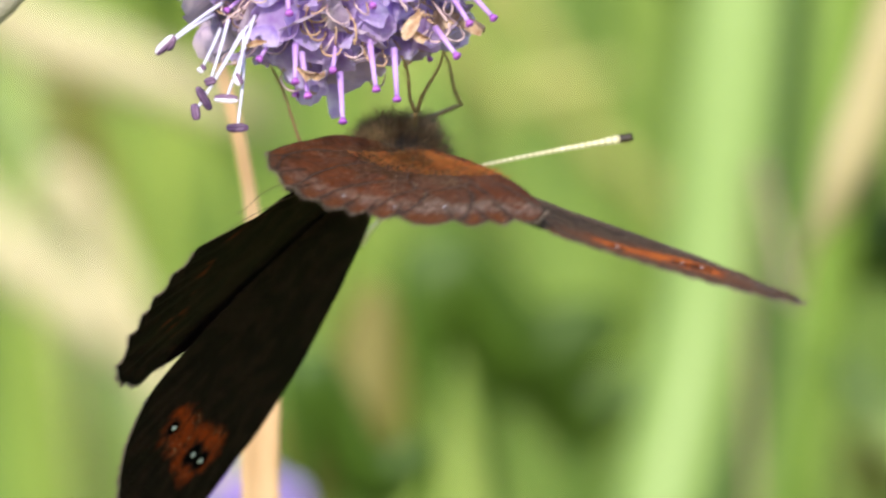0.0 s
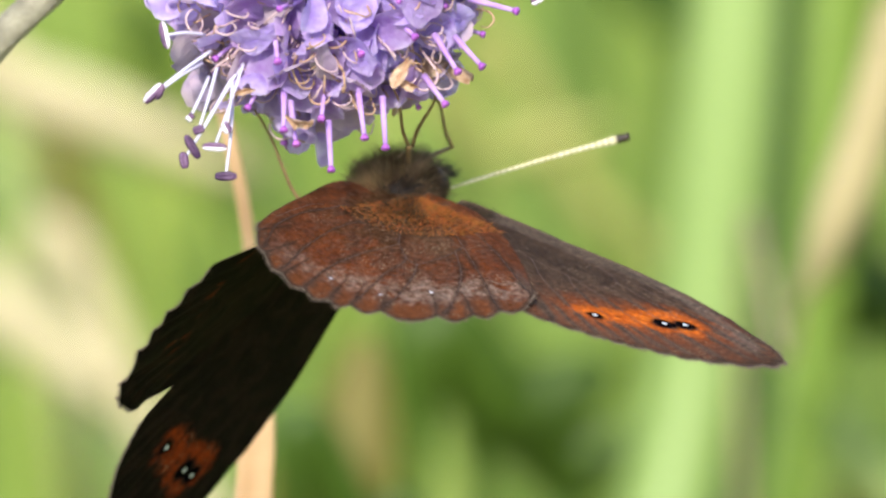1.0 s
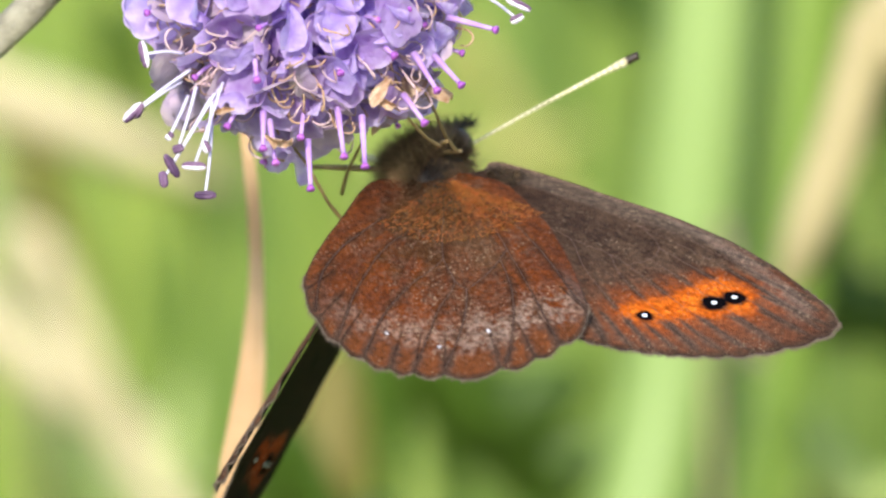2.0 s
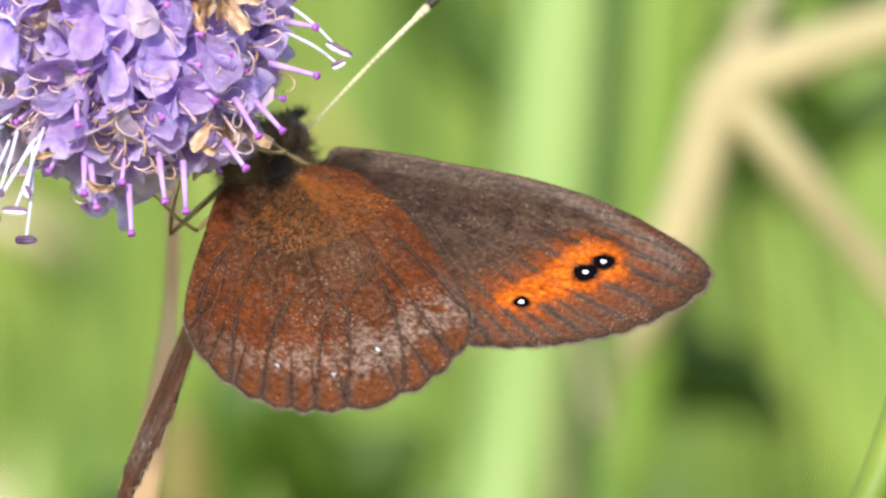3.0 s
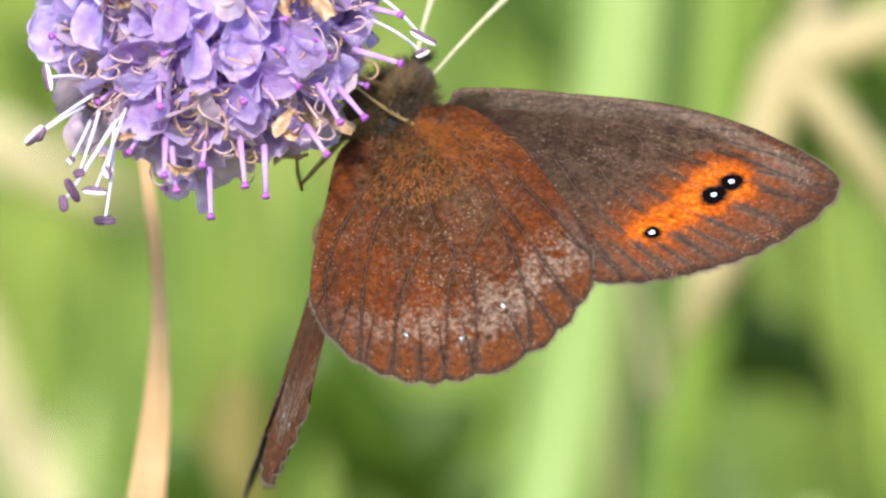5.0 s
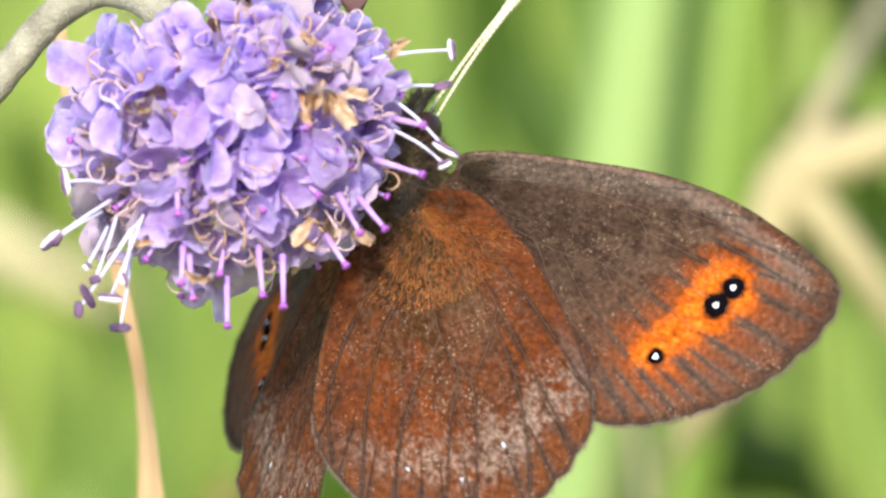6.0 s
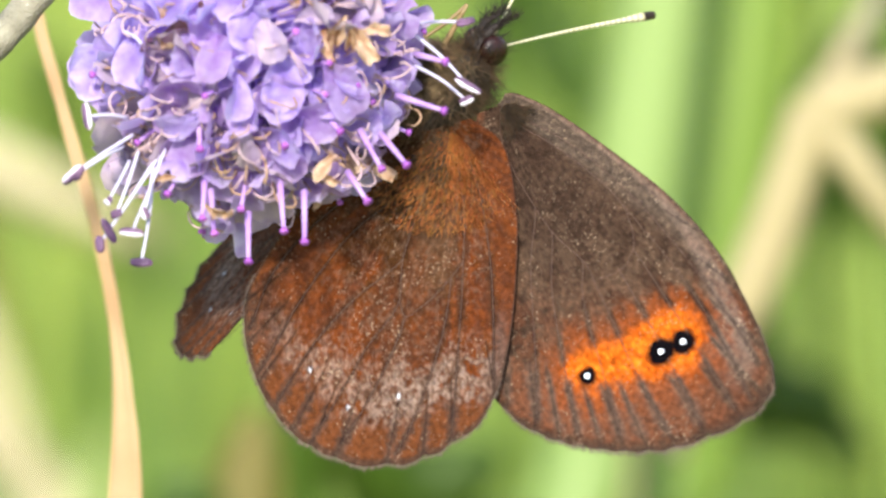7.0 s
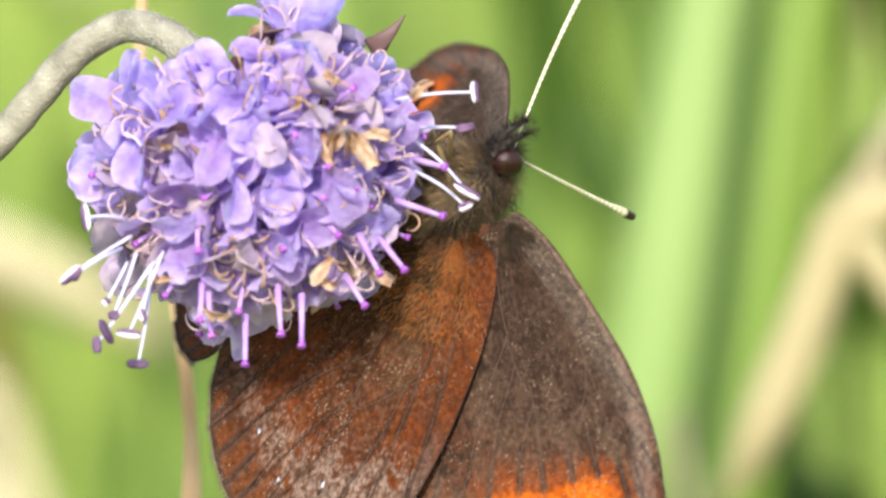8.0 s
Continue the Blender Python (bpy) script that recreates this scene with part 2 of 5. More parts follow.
def grass_leaf(name, label, mat, a, b, width, bend=(0, 0, 0), cat="grass blade", stalk=1.0):
    """One leaf that rises from the ground to stage place a and runs on to stage place b."""
    p, q = st(*a), st(*b)
    foot = Vector((p.x + 0.02, p.y + 0.01, -0.012))
    mid = (p + q) / 2 + STAGE.to_3x3() @ (Vector(bend) * MM)
    line = bezier([foot, foot.lerp(p, 0.5) + Vector((0.004, 0, 0)), p, mid, q], 48)
    n = len(line) - 1
    verts, faces = [], []
    for i, c in enumerate(line):
        t = (line[min(i + 1, n)] - line[max(i - 1, 0)]).normalized()
        side = t.cross(Vector((0.15, 1, 0))).normalized()
        nor = side.cross(t)
        f = i / n
        w = width * MM * 0.5 * min(1.0, math.sqrt(max(0.0, 5 * (1 - f)))) * (stalk + (1 - stalk) * sstep1(0.46, 0.62, f))
        verts += [c - side * w, c - nor * (w * 0.3), c + side * w]
    for i in range(n):
        k = i * 3
        faces += [(k, k + 1, k + 4, k + 3), (k + 1, k + 2, k + 5, k + 4)]
    root = new(name)
    tagged(root, label, cat, "far leaves" if name == "far_leaf" else "broad blades")
    thick(link("blade", mesh("blade", verts, faces), mat, root), 0.0003)
    rib = [Vector(verts[i * 3 + 1]) for i in range(n + 1)]
    rad = [width * MM * 0.035 * (1.1 - i / n) for i in range(n + 1)]
    link("midrib", mesh("midrib", *tube(rib, rad, 6)), mat, root)
    return root


def sstep1(a, b, x):
    t = min(1.0, max(0.0, (x - a) / (b - a)))
    return t * t * (3 - 2 * t)


def build_sward():
    """Shorter grass all round, also beside and behind the camera."""
    rnd = random.Random(12)
    buf = ([], [])
    for _ in range(9000):
        r = 0.25 + 3.2 * math.sqrt(rnd.random())
        a = rnd.uniform(0, 2 * math.pi)
        x, y = r * math.sin(a), r * math.cos(a)
        if abs(x) < 0.10 + 0.08 * max(0.0, y) and -0.8 < y < 2.4:
            continue                                   # the sight line stays free
        h = rnd.uniform(0.12, 0.38)
        lean = Vector((rnd.gauss(0, 0.16), rnd.gauss(0, 0.16), 0)) * h
        add(buf, blade((x, y, -0.01), Vector((x, y, h)) + lean, rnd.uniform(0.004, 0.009), lean * -0.4, n=4))
    for _ in range(9000):                              # taller tufts on both sides
        y = rnd.gauss(0.9, 0.8)
        x = rnd.choice((-1, 1)) * (0.24 + 0.16 * max(0.0, y) + abs(rnd.gauss(0, 0.75)))
        if y < -0.5:
            continue
        h = rnd.uniform(0.16, 0.40) * (0.8 + 0.5 * noise.noise(Vector((x * 2.2, y * 2.2, 5))))
        lean = Vector((rnd.gauss(0, 0.14), rnd.gauss(0, 0.14), 0)) * h
        add(buf, blade((x, y, -0.01), Vector((x, y, h)) + lean, rnd.uniform(0.004, 0.010), lean * -0.4, n=4))
    tagged(link("sward", mesh("sward", *buf), M_GRASS), "low green meadow grass all round the flower", "grass", kind="stuff")


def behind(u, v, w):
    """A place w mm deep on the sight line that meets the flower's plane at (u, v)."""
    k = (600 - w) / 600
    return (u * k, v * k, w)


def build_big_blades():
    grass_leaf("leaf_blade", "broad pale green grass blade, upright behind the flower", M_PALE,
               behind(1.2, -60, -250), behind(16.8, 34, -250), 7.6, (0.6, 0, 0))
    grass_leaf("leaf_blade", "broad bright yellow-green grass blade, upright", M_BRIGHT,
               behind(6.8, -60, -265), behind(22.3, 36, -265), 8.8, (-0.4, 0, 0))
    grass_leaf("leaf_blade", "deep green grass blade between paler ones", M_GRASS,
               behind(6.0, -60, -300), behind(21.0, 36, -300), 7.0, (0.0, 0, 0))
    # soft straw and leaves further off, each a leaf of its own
    # the dark leaves stand for shaded gaps between the grass
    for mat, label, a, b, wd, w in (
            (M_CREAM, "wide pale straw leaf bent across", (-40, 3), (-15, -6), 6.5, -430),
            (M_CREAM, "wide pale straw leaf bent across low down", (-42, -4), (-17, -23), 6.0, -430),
            (M_LIGHT, "broad leaf far off, sunlight put into its light green", (-20, -34), (-30, 0), 8.0, -520),
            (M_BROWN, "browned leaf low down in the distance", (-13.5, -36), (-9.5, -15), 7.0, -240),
            (M_DEEP, "dark green leaf clump, shade put into its colour", (-14, -31), (-7, -24), 4.5, -225),
            (M_LIGHT, "broad leaf far off, sunlight put into its light green", (-22, -36), (-18, -16), 3.5, -420),
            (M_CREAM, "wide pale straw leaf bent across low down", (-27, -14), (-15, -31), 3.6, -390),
            (M_DEEP, "dark green leaf clump, shade put into its colour", (21, 13), (30, 3), 7.0, -330),
            (M_DEEP, "dark green upright leaf, shade put into its colour", (24, 6), (32, 17), 6.0, -320),
            (M_DEEP, "dark green upright leaf, shade put into its colour", (21, -7), (33, 1), 5.0, -320),
            (M_DEEP, "dark green leaf clump, shade put into its colour", (-4, -28), (6, -21), 6.0, -330),
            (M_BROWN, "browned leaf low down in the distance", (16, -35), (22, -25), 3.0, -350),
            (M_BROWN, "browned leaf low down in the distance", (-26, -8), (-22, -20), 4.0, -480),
            (M_LIGHT, "broad leaf far off, sunlight put into its light green", (-30, 10), (-12, 16), 6.0, -520),
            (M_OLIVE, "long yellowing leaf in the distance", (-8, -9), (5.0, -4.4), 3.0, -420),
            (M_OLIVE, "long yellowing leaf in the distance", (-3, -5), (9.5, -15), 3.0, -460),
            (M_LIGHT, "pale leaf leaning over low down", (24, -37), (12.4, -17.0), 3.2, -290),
            (M_DEEP, "dark green leaf clump, shade put into its colour", (12, -18), (22, -14.5), 7.0, -330),
            (M_DEEP, "dark green leaf clump, shade put into its colour", (13, -14.5), (24, -18), 6.0, -345),
            (M_DEEP, "dark green leaf clump, shade put into its colour", (3.5, 9), (8, 0), 7.0, -430),
            (M_DEEP, "dark green leaf clump, shade put into its colour", (-7, -25), (4.0, -17.5), 8.0, -300),
            (M_DEEP, "dark green upright leaf, shade put into its colour", (19, -8), (28, -3), 5.0, -420),
            (M_DEEP, "dark green upright leaf, shade put into its colour", (-21, -2), (-15, -9), 4.0, -480),
            (M_DEEP, "dark green upright leaf, shade put into its colour", (8, 14), (13, 4), 5.0, -520)):
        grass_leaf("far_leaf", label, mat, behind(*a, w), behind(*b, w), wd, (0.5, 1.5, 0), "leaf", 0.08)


def build_straw_fork():
    """A forked straw stalk with its side branches."""
    root = new("straw_stalk")
    tagged(root, "forked pale straw stalk of dry grass", "dry grass")
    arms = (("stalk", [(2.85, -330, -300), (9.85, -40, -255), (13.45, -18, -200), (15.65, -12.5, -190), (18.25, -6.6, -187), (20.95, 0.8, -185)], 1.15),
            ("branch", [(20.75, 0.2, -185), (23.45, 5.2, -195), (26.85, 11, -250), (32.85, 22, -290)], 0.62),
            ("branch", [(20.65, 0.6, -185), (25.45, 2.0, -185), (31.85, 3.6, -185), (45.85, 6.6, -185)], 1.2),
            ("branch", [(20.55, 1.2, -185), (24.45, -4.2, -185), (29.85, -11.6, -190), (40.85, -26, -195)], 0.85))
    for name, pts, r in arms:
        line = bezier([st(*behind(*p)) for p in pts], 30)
        link(name, mesh(name, *tube(line, [r * MM * 1.5 * ((0.2 + 0.95 * sstep1(0.42, 0.72, i / 30)) if name == "stalk" else (1.15 - 0.3 * i / 30)) for i in range(31)], 10, wob=0.08)), M_STRAW, root)


def culm_root():
    """The green culm that sways into view, with a pale knee and its leaves."""
    root = new("grass_culm")
    tagged(root, "green grass culm with a pale swollen knee and narrow leaves", "grass")
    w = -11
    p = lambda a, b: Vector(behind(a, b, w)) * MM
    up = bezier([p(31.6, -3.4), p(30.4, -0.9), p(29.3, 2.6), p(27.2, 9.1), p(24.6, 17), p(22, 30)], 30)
    link("upper_culm", mesh("upper_culm", *tube(up, [0.36 * MM * (1.1 - 0.4 * i / 30) for i in range(31)], 10, wob=0.06)), M_CULM, root)
    dn = bezier([p(31.1, -4.3), p(29.2, -10.4), p(26.1, -18.6), p(20, -36), p(12, -80), p(4, -545)], 40)
    link("lower_culm", mesh("lower_culm", *tube(dn, [(0.60 + 0.45 * min(1.0, i / 14)) * MM for i in range(41)], 12, wob=0.05)), M_CULM, root)
    knee = tube(bezier([p(31.9, -2.9), p(31.6, -3.7), p(31.0, -4.6)], 8), [0.3 * MM, 0.46 * MM, 0.62 * MM, 0.74 * MM, 0.76 * MM, 0.74 * MM, 0.68 * MM, 0.64 * MM, 0.6 * MM], 12, wob=0.1)
    link("knee", mesh("knee", *knee), M_NODE, root, "pale swollen knee")
    rnd = random.Random(31)
    hairs = [(p(31.8, -3.4) / MM + Vector((rnd.uniform(-0.3, 0.5), rnd.uniform(-0.5, 0.4), 0.4)), Vector((1, rnd.uniform(-1, 1), 0.4))) for _ in range(24)]
    tagged(link("knee_hair", mesh("knee_hair", *fur(rnd, hairs, 1.4, 0.4, 0.02)), M_DOWN, root), kind="stuff")
    for a, b, wd, bow, mat in (((31.7, -3.4), (24.9, 19.0), 1.25, 0.4, M_CULM), ((31.2, -1.0), (27.0, 18.5), 1.5, 0.7, M_SHEATH), ((26.9, -24.0), (39.0, 4.0), 2.0, -0.8, M_CULM)):
        buf = blade(p(*a), p(*b), wd * MM, Vector((bow * MM, 0, 0)), n=16, face=Vector((0.5, 0, 1)))
        thick(link("leaf", mesh("leaf", *buf), mat, root), 0.00025)
    return root


def dry_leaf_root():
    """The dry twisted leaf that swings beside the flower; its origin is the pivot beside the flower."""
    root = new("dry_leaf")
    tagged(root, "dry twisted tan grass leaf hanging upright", "dry leaf")
    pts = [(-17.4, 28), (-17.7, 20), (-17.92, 14), (-18.11, 8), (-17.16, 2), (-16.06, -4), (-15.42, -10), (-15.5, -16), (-16.2, -22), (-17.0, -28), (-17.0, -38), (-14, -120), (-8, -545)]
    line = bezier([(Vector((a + 15.4, b + 10, 0))) * (1.006 * MM) for a, b in pts], 96)
    wid = [0.28, 0.3, 0.33, 0.33, 0.33, 0.38, 0.5, 0.8, 1.05, 1.1, 0.9, 0.6, 0.6]
    n = len(line)
    verts, faces = [], []
    for i, p in enumerate(line):
        f = i / (n - 1) * (len(wid) - 1)
        k = min(int(f), len(wid) - 2)
        h = (wid[k] + (wid[k + 1] - wid[k]) * (f - k)) * MM
        tw = 0.5 * math.sin(i * 0.16) + 0.25
        side = Vector((math.cos(tw), 0, math.sin(tw)))
        nor = Vector((-math.sin(tw), 0, math.cos(tw)))
        for s in (-1, -0.5, 0, 0.5, 1):
            verts.append(p + side * (h * s) + nor * (h * (0.3 * s * s - 0.1)) + side * (0.06 * MM * noise.noise(Vector((i * 0.4, s, 3)))))
    for i in range(n - 1):
        for k in range(4):
            a = i * 5 + k
            faces.append((a, a + 1, a + 6, a + 5))
    thick(link("blade", mesh("dry_blade", verts, faces), M_DRY, root), 0.00012)
    rib = [Vector(verts[i * 5 + 2]) for i in range(n)]
    link("midrib", mesh("midrib", *tube(rib, 0.07 * MM, 6)), M_DRY, root)
    return root


# ---- the flower ----
FLOWER = Vector((-10.0, 4.4, 4.0))
AXIS = Vector((0.48, -0.72, 0.50)).normalized()      # the way the head faces


def petal(length, width, open_deg, rnd):
    """A cupped, ruffled corolla lobe that starts at the tube's mouth and spreads outwards (+x), with how near its rim each place is."""
    verts, faces, rim = [], [], []
    nu, nv = 9, 8
    curl = rnd.uniform(-0.5, 0.9)
    ph = rnd.uniform(0, 50)
    fold = rnd.uniform(0.08, 0.42)
    for i in range(nu + 1):
        f = i / nu
        a = radians(open_deg) + curl * f
        w = width * 0.5 * (0.42 + 0.95 * math.sin(min(f * 1.12, 1) * math.pi * 0.62)) * (1 if f < 0.8 else math.sqrt(max(0.02, 1 - ((f - 0.8) / 0.21) ** 2)))
        x = math.sin(a) * f * length
        z = math.cos(a) * f * length
        for k in range(nv + 1):
            e = k / nv * 2 - 1
            lift = fold * width * e * e + 0.17 * noise.noise(Vector((f * 2.2, e * 1.3, ph))) * (0.3 + f)
            verts.append(Vector((x - lift * math.cos(a), e * w, z + lift * math.sin(a))))
            rim.append(max(f, abs(e)) ** 3)
    for i in range(nu):
        for k in range(nv):
            a = i * (nv + 1) + k
            faces.append((a, a + 1, a + nv + 2, a + nv + 1))
    return verts, faces, rim


def corolla_mesh(seed):
    rnd = random.Random(seed)
    buf = ([], [])
    line = [Vector((0, 0, z)) for z in (0.0, 0.8, 1.6, 2.2, 2.7)]
    t = tube(line, [0.45, 0.5, 0.6, 0.8, 1.0], 10)
    add(buf, (t[0], t[1][:-2]))
    tint = [0.0] * len(t[0])
    for k in range(4):
        L = rnd.uniform(2.1, 2.9) * (1.35 if k == 0 else 1)
        p = petal(L, rnd.uniform(1.5, 2.3), rnd.uniform(22, 84), rnd)
        turn = Matrix.Rotation(k * math.pi / 2 + rnd.uniform(-0.25, 0.25), 4, "Z")
        add(buf, ([turn @ (v + Vector((0.75, 0, 2.5))) for v in p[0]], p[1]))
        tint += p[2]
    me = mesh("corolla", [v * MM for v in buf[0]], buf[1])
    att = me.color_attributes.new("tint", "FLOAT_COLOR", "POINT")
    for q, r in zip(att.data, tint):
        q.color = (0.76 + 0.38 * r, 0.70 + 0.50 * r, 0.90 + 0.20 * r, 1)
    return me


LOBES = [((-18.1, 7.9), 1.71, 170), ((-18.5, 4.2), 1.53, 185), ((-5.5, 3.2), 1.9, -60), ((-12.1, 4.9), 1.53, -110), ((-5.9, -1.8), 1.59, -80), ((-10.5, -2.5), 1.41, -95), ((-14.5, -1.7), 1.47, -120),
         ((-9.2, 5.7), 1.41, -70), ((-14.0, 1.2), 1.41, -150), ((-11.0, 2.6), 1.38, -100), ((-3.3, 1.8), 1.28, -45), ((-7.4, 8.9), 1.28, 60), ((-12.2, 9.8), 1.38, 120), ((-4.7, 8.4), 1.35, 50), ((-2.7, 7.9), 1.22, 30),
         ((-10.6, -0.2), 1.35, -90), ((-6.9, 6.8), 1.04, 10), ((-1.7, 6.9), 1.25, 20), ((-2.0, 5.0), 1.2, 0), ((-2.2, 8.8), 1.2, 35), ((-2.6, 3.4), 1.15, -20)]


def lobe_mesh(size, seed, crumple=1.0):
    """A broad rounded petal lobe round its middle, its tip along +x, gently cupped and ruffled at the rim."""
    rnd = random.Random(seed)
    verts, faces, tint = [Vector((0, 0, 0))], [], [0.0]
    nr, ns = 7, 28
    cup, ph = rnd.uniform(-0.25, 0.3), rnd.uniform(0, 40)
    crease = rnd.uniform(0.15, 0.75)
    for i in range(1, nr + 1):
        f = i / nr
        for k in range(ns):
            a = 2 * math.pi * k / ns
            n1 = noise.noise(Vector((math.cos(a) * 1.4, math.sin(a) * 1.4, ph)))
            e = 1 + 0.10 * math.cos(a) + 0.16 * crumple * n1 - 0.07 * math.exp(-(a if a < math.pi else 2 * math.pi - a) ** 2 / 0.05)
            x, y = f * e * math.cos(a) * 1.2, f * e * math.sin(a) * (0.68 + 0.24 * math.cos(a))
            z = cup * f * f + crease * abs(y) * (0.4 + 0.6 * f) + 0.34 * crumple * f * f * noise.noise(Vector((math.cos(a) * 1.9, math.sin(a) * 1.9, ph + 9))) - 0.3 * max(0, -x) ** 2 - 0.2 * max(0, x - 0.4) ** 2
            verts.append(Vector((x, y, z)) * size)
            tint.append(f ** 4 * (0.55 + 0.45 * math.cos(a)) + 0.3 * abs(math.sin(7 * math.atan2(y, x + 1.6))))
    for k in range(ns):
        faces.append((0, 1 + k, 1 + (k + 1) % ns))
        for i in range(nr - 1):
            o = 1 + i * ns
            faces.append((o + k, o + ns + k, o + ns + (k + 1) % ns, o + (k + 1) % ns))
    me = mesh("petal", [v * MM for v in verts], faces)
    att = me.color_attributes.new("tint", "FLOAT_COLOR", "POINT")
    for q, v in zip(att.data, tint):
        q.color = (0.80 + 0.32 * v, 0.74 + 0.42 * v, 0.92 + 0.16 * v, 1)
    return me


def style_mesh(seed):
    """A violet style with a knob at its end."""
    rnd = random.Random(seed)
    bend = Vector((rnd.uniform(-0.5, 0.5), rnd.uniform(-0.5, 0.5), 0))
    line = bezier([Vector((0, 0, 1.5)), Vector((0, 0, 3.2)) + bend * 0.5, Vector((0, 0, 4.9 + rnd.uniform(-0.4, 0.5))) + bend * 1.5], 8)
    return [v for v in line]


def curl_mesh(seed):
    """A withered, curled filament."""
    rnd = random.Random(seed)
    r = rnd.uniform(0.45, 0.85)
    turn = rnd.uniform(1.1, 1.9) * math.pi
    pts = [Vector((0.2, 0, 2.0)), Vector((0.3, 0, 3.0))]
    for i in range(9):
        a = turn * i / 8
        pts.append(Vector((0.3 + r - r * math.cos(a), rnd.uniform(-0.05, 0.05) + 0.05 * i, 3.2 + r * math.sin(a) + 0.06 * i)))
    return bezier(pts, 26)


def build_flower():
    root = new("scabious_flower")
    root.matrix_world = at(*FLOWER)
    tagged(root, "round violet scabious flower head with protruding stamens, nodding on its stem", "flower")
    z = AXIS
    core = ball(5.2 * MM, 5.0 * MM, 5.0 * MM, 24, 14)
    rot = frame_to(z).to_3x3()
    link("receptacle", mesh("receptacle", [rot @ v for v in core[0]], core[1]), M_CORE, root)
    # the bent stem, which runs down to the ground
    pts = [FLOWER - z * 4.4, Vector((-13.3, 9.9, 0.2)), Vector((-14.9, 11.5, -1.6)), Vector((-17.4, 12.1, -3.8)), Vector((-20.0, 10.7, -4.6)), Vector((-22.1, 8.4, -5)),
           Vector((-24.4, 5.8, -5.4)), Vector((-28.8, 2.0, -6)), Vector((-34, -3, -8)), Vector((-42, -16, -12)), Vector((-46, -80, -30)), Vector((-36, -300, -90)), Vector((-36, -470, -150))]
    line = [p * MM - FLOWER * MM for p in bezier(pts, 110)]
    rad = [(0.92 + 0.18 * max(0, 1 - i / 20)) * MM for i in range(111)]
    link("stem", mesh("stem", *tube(line, rad, 14, wob=0.07)), M_STEM, root, "grey-green downy stem, bent over at the top")
    rnd = random.Random(8)
    down = ([], [])
    for i in range(2, 60):
        for _ in range(14):
            f = rnd.random()
            p = line[i].lerp(line[i + 1], f)
            t = (line[i + 1] - line[i]).normalized()
            d = Vector((rnd.gauss(0, 1), rnd.gauss(0, 1), rnd.gauss(0, 1)))
            d = (d - t * d.dot(t)).normalized()
            q = p + d * 0.9 * MM
            e = q + (d + t * rnd.uniform(-0.8, 0.8)) * rnd.uniform(0.1, 0.32) * MM
            s = t.cross(d) * 0.018 * MM
            add(down, ([q - s, q + s, e], [(0, 1, 2)]))
    tagged(link("down", mesh("down", *down), M_DOWN, root), kind="stuff")
    # dark pointed bracts round the neck
    for k in range(9):
        a = 2 * math.pi * k / 9
        side = frame_to(z).to_3x3() @ Vector((math.cos(a), math.sin(a), 0))
        b0 = (-z * 4.2 + side * 2.0)
        b1 = (-z * 4.6 + side * 5.2)
        b2 = (-z * 3.2 + side * (6.6 + 0.8 * (k % 2)))
        ln = bezier([b0 * MM, b1 * MM, b2 * MM], 8)
        t = tube(ln, [0.8 * MM, 1.1 * MM, 1.25 * MM, 1.2 * MM, 1.05 * MM, 0.8 * MM, 0.5 * MM, 0.25 * MM, 0.04 * MM], 8, flat=0.25, up=z)
        link("bract", mesh("bract", *t), M_BRACT, root)
    for a, b in (((-13.6, 9.0, 2.5), (-16.2, 10.2, 3.2)), ((-3.9, 10.8, 1.0), (-2.0, 12.7, 1.6))):
        p0, p1 = (Vector(a) - FLOWER) * MM, (Vector(b) - FLOWER) * MM
        ln = bezier([p0, (p0 + p1) / 2 + Vector((0, -0.2, 0.2)) * MM, p1], 8)
        link("bract", mesh("bract", *tube(ln, [0.58 * MM, 0.62 * MM, 0.58 * MM, 0.48 * MM, 0.38 * MM, 0.28 * MM, 0.18 * MM, 0.09 * MM, 0.02 * MM], 8, wob=0.3, flat=0.4, up=Vector((0, 0, 1)))), M_BRACT, root)
    # florets
    corollas = [corolla_mesh(40 + s) for s in range(12)]
    styles = []
    for s in range(5):
        ln = style_mesh(60 + s)
        buf = ([], [])
        add(buf, tube([v * MM for v in ln], 0.115 * MM, 7))
        knob = tube([v * MM for v in (ln[-1], ln[-1] + (ln[-1] - ln[-2]).normalized() * 0.16, ln[-1] + (ln[-1] - ln[-2]).normalized() * 0.3)], [0.13 * MM, 0.21 * MM, 0.19 * MM], 9)
        k0 = len(buf[1])
        add(buf, knob)
        me = mesh("style", *buf)
        me.materials.append(M_PINKFIL)
        me.materials.append(M_STIGMA)
        for f in me.polygons[k0:]:
            f.material_index = 1
        styles.append(me)
    curls = [mesh("curled_filament", *tube([v * MM for v in curl_mesh(80 + s)], [(0.068 - 0.0012 * i) * MM for i in range(27)], 6)) for s in range(9)]
    for k, me in enumerate(curls):
        me.materials.append((M_CURL, M_TANCURL, M_CURL)[k % 3])
    n = 108
    ga = math.pi * (3 - math.sqrt(5))
    for i in range(n):
        c = 1 - 1.80 * (i + 0.5) / n
        s = math.sqrt(max(0, 1 - c * c))
        d = frame_to(z).to_3x3() @ Vector((s * math.cos(ga * i), s * math.sin(ga * i), c))
        d = (d + Vector((rnd.gauss(0, 0.05), rnd.gauss(0, 0.05), rnd.gauss(0, 0.05)))).normalized()
        if d.dot(Vector((-0.5, 0.82, 0.15)).normalized()) > 0.80:
            continue                                   # the neck shows here
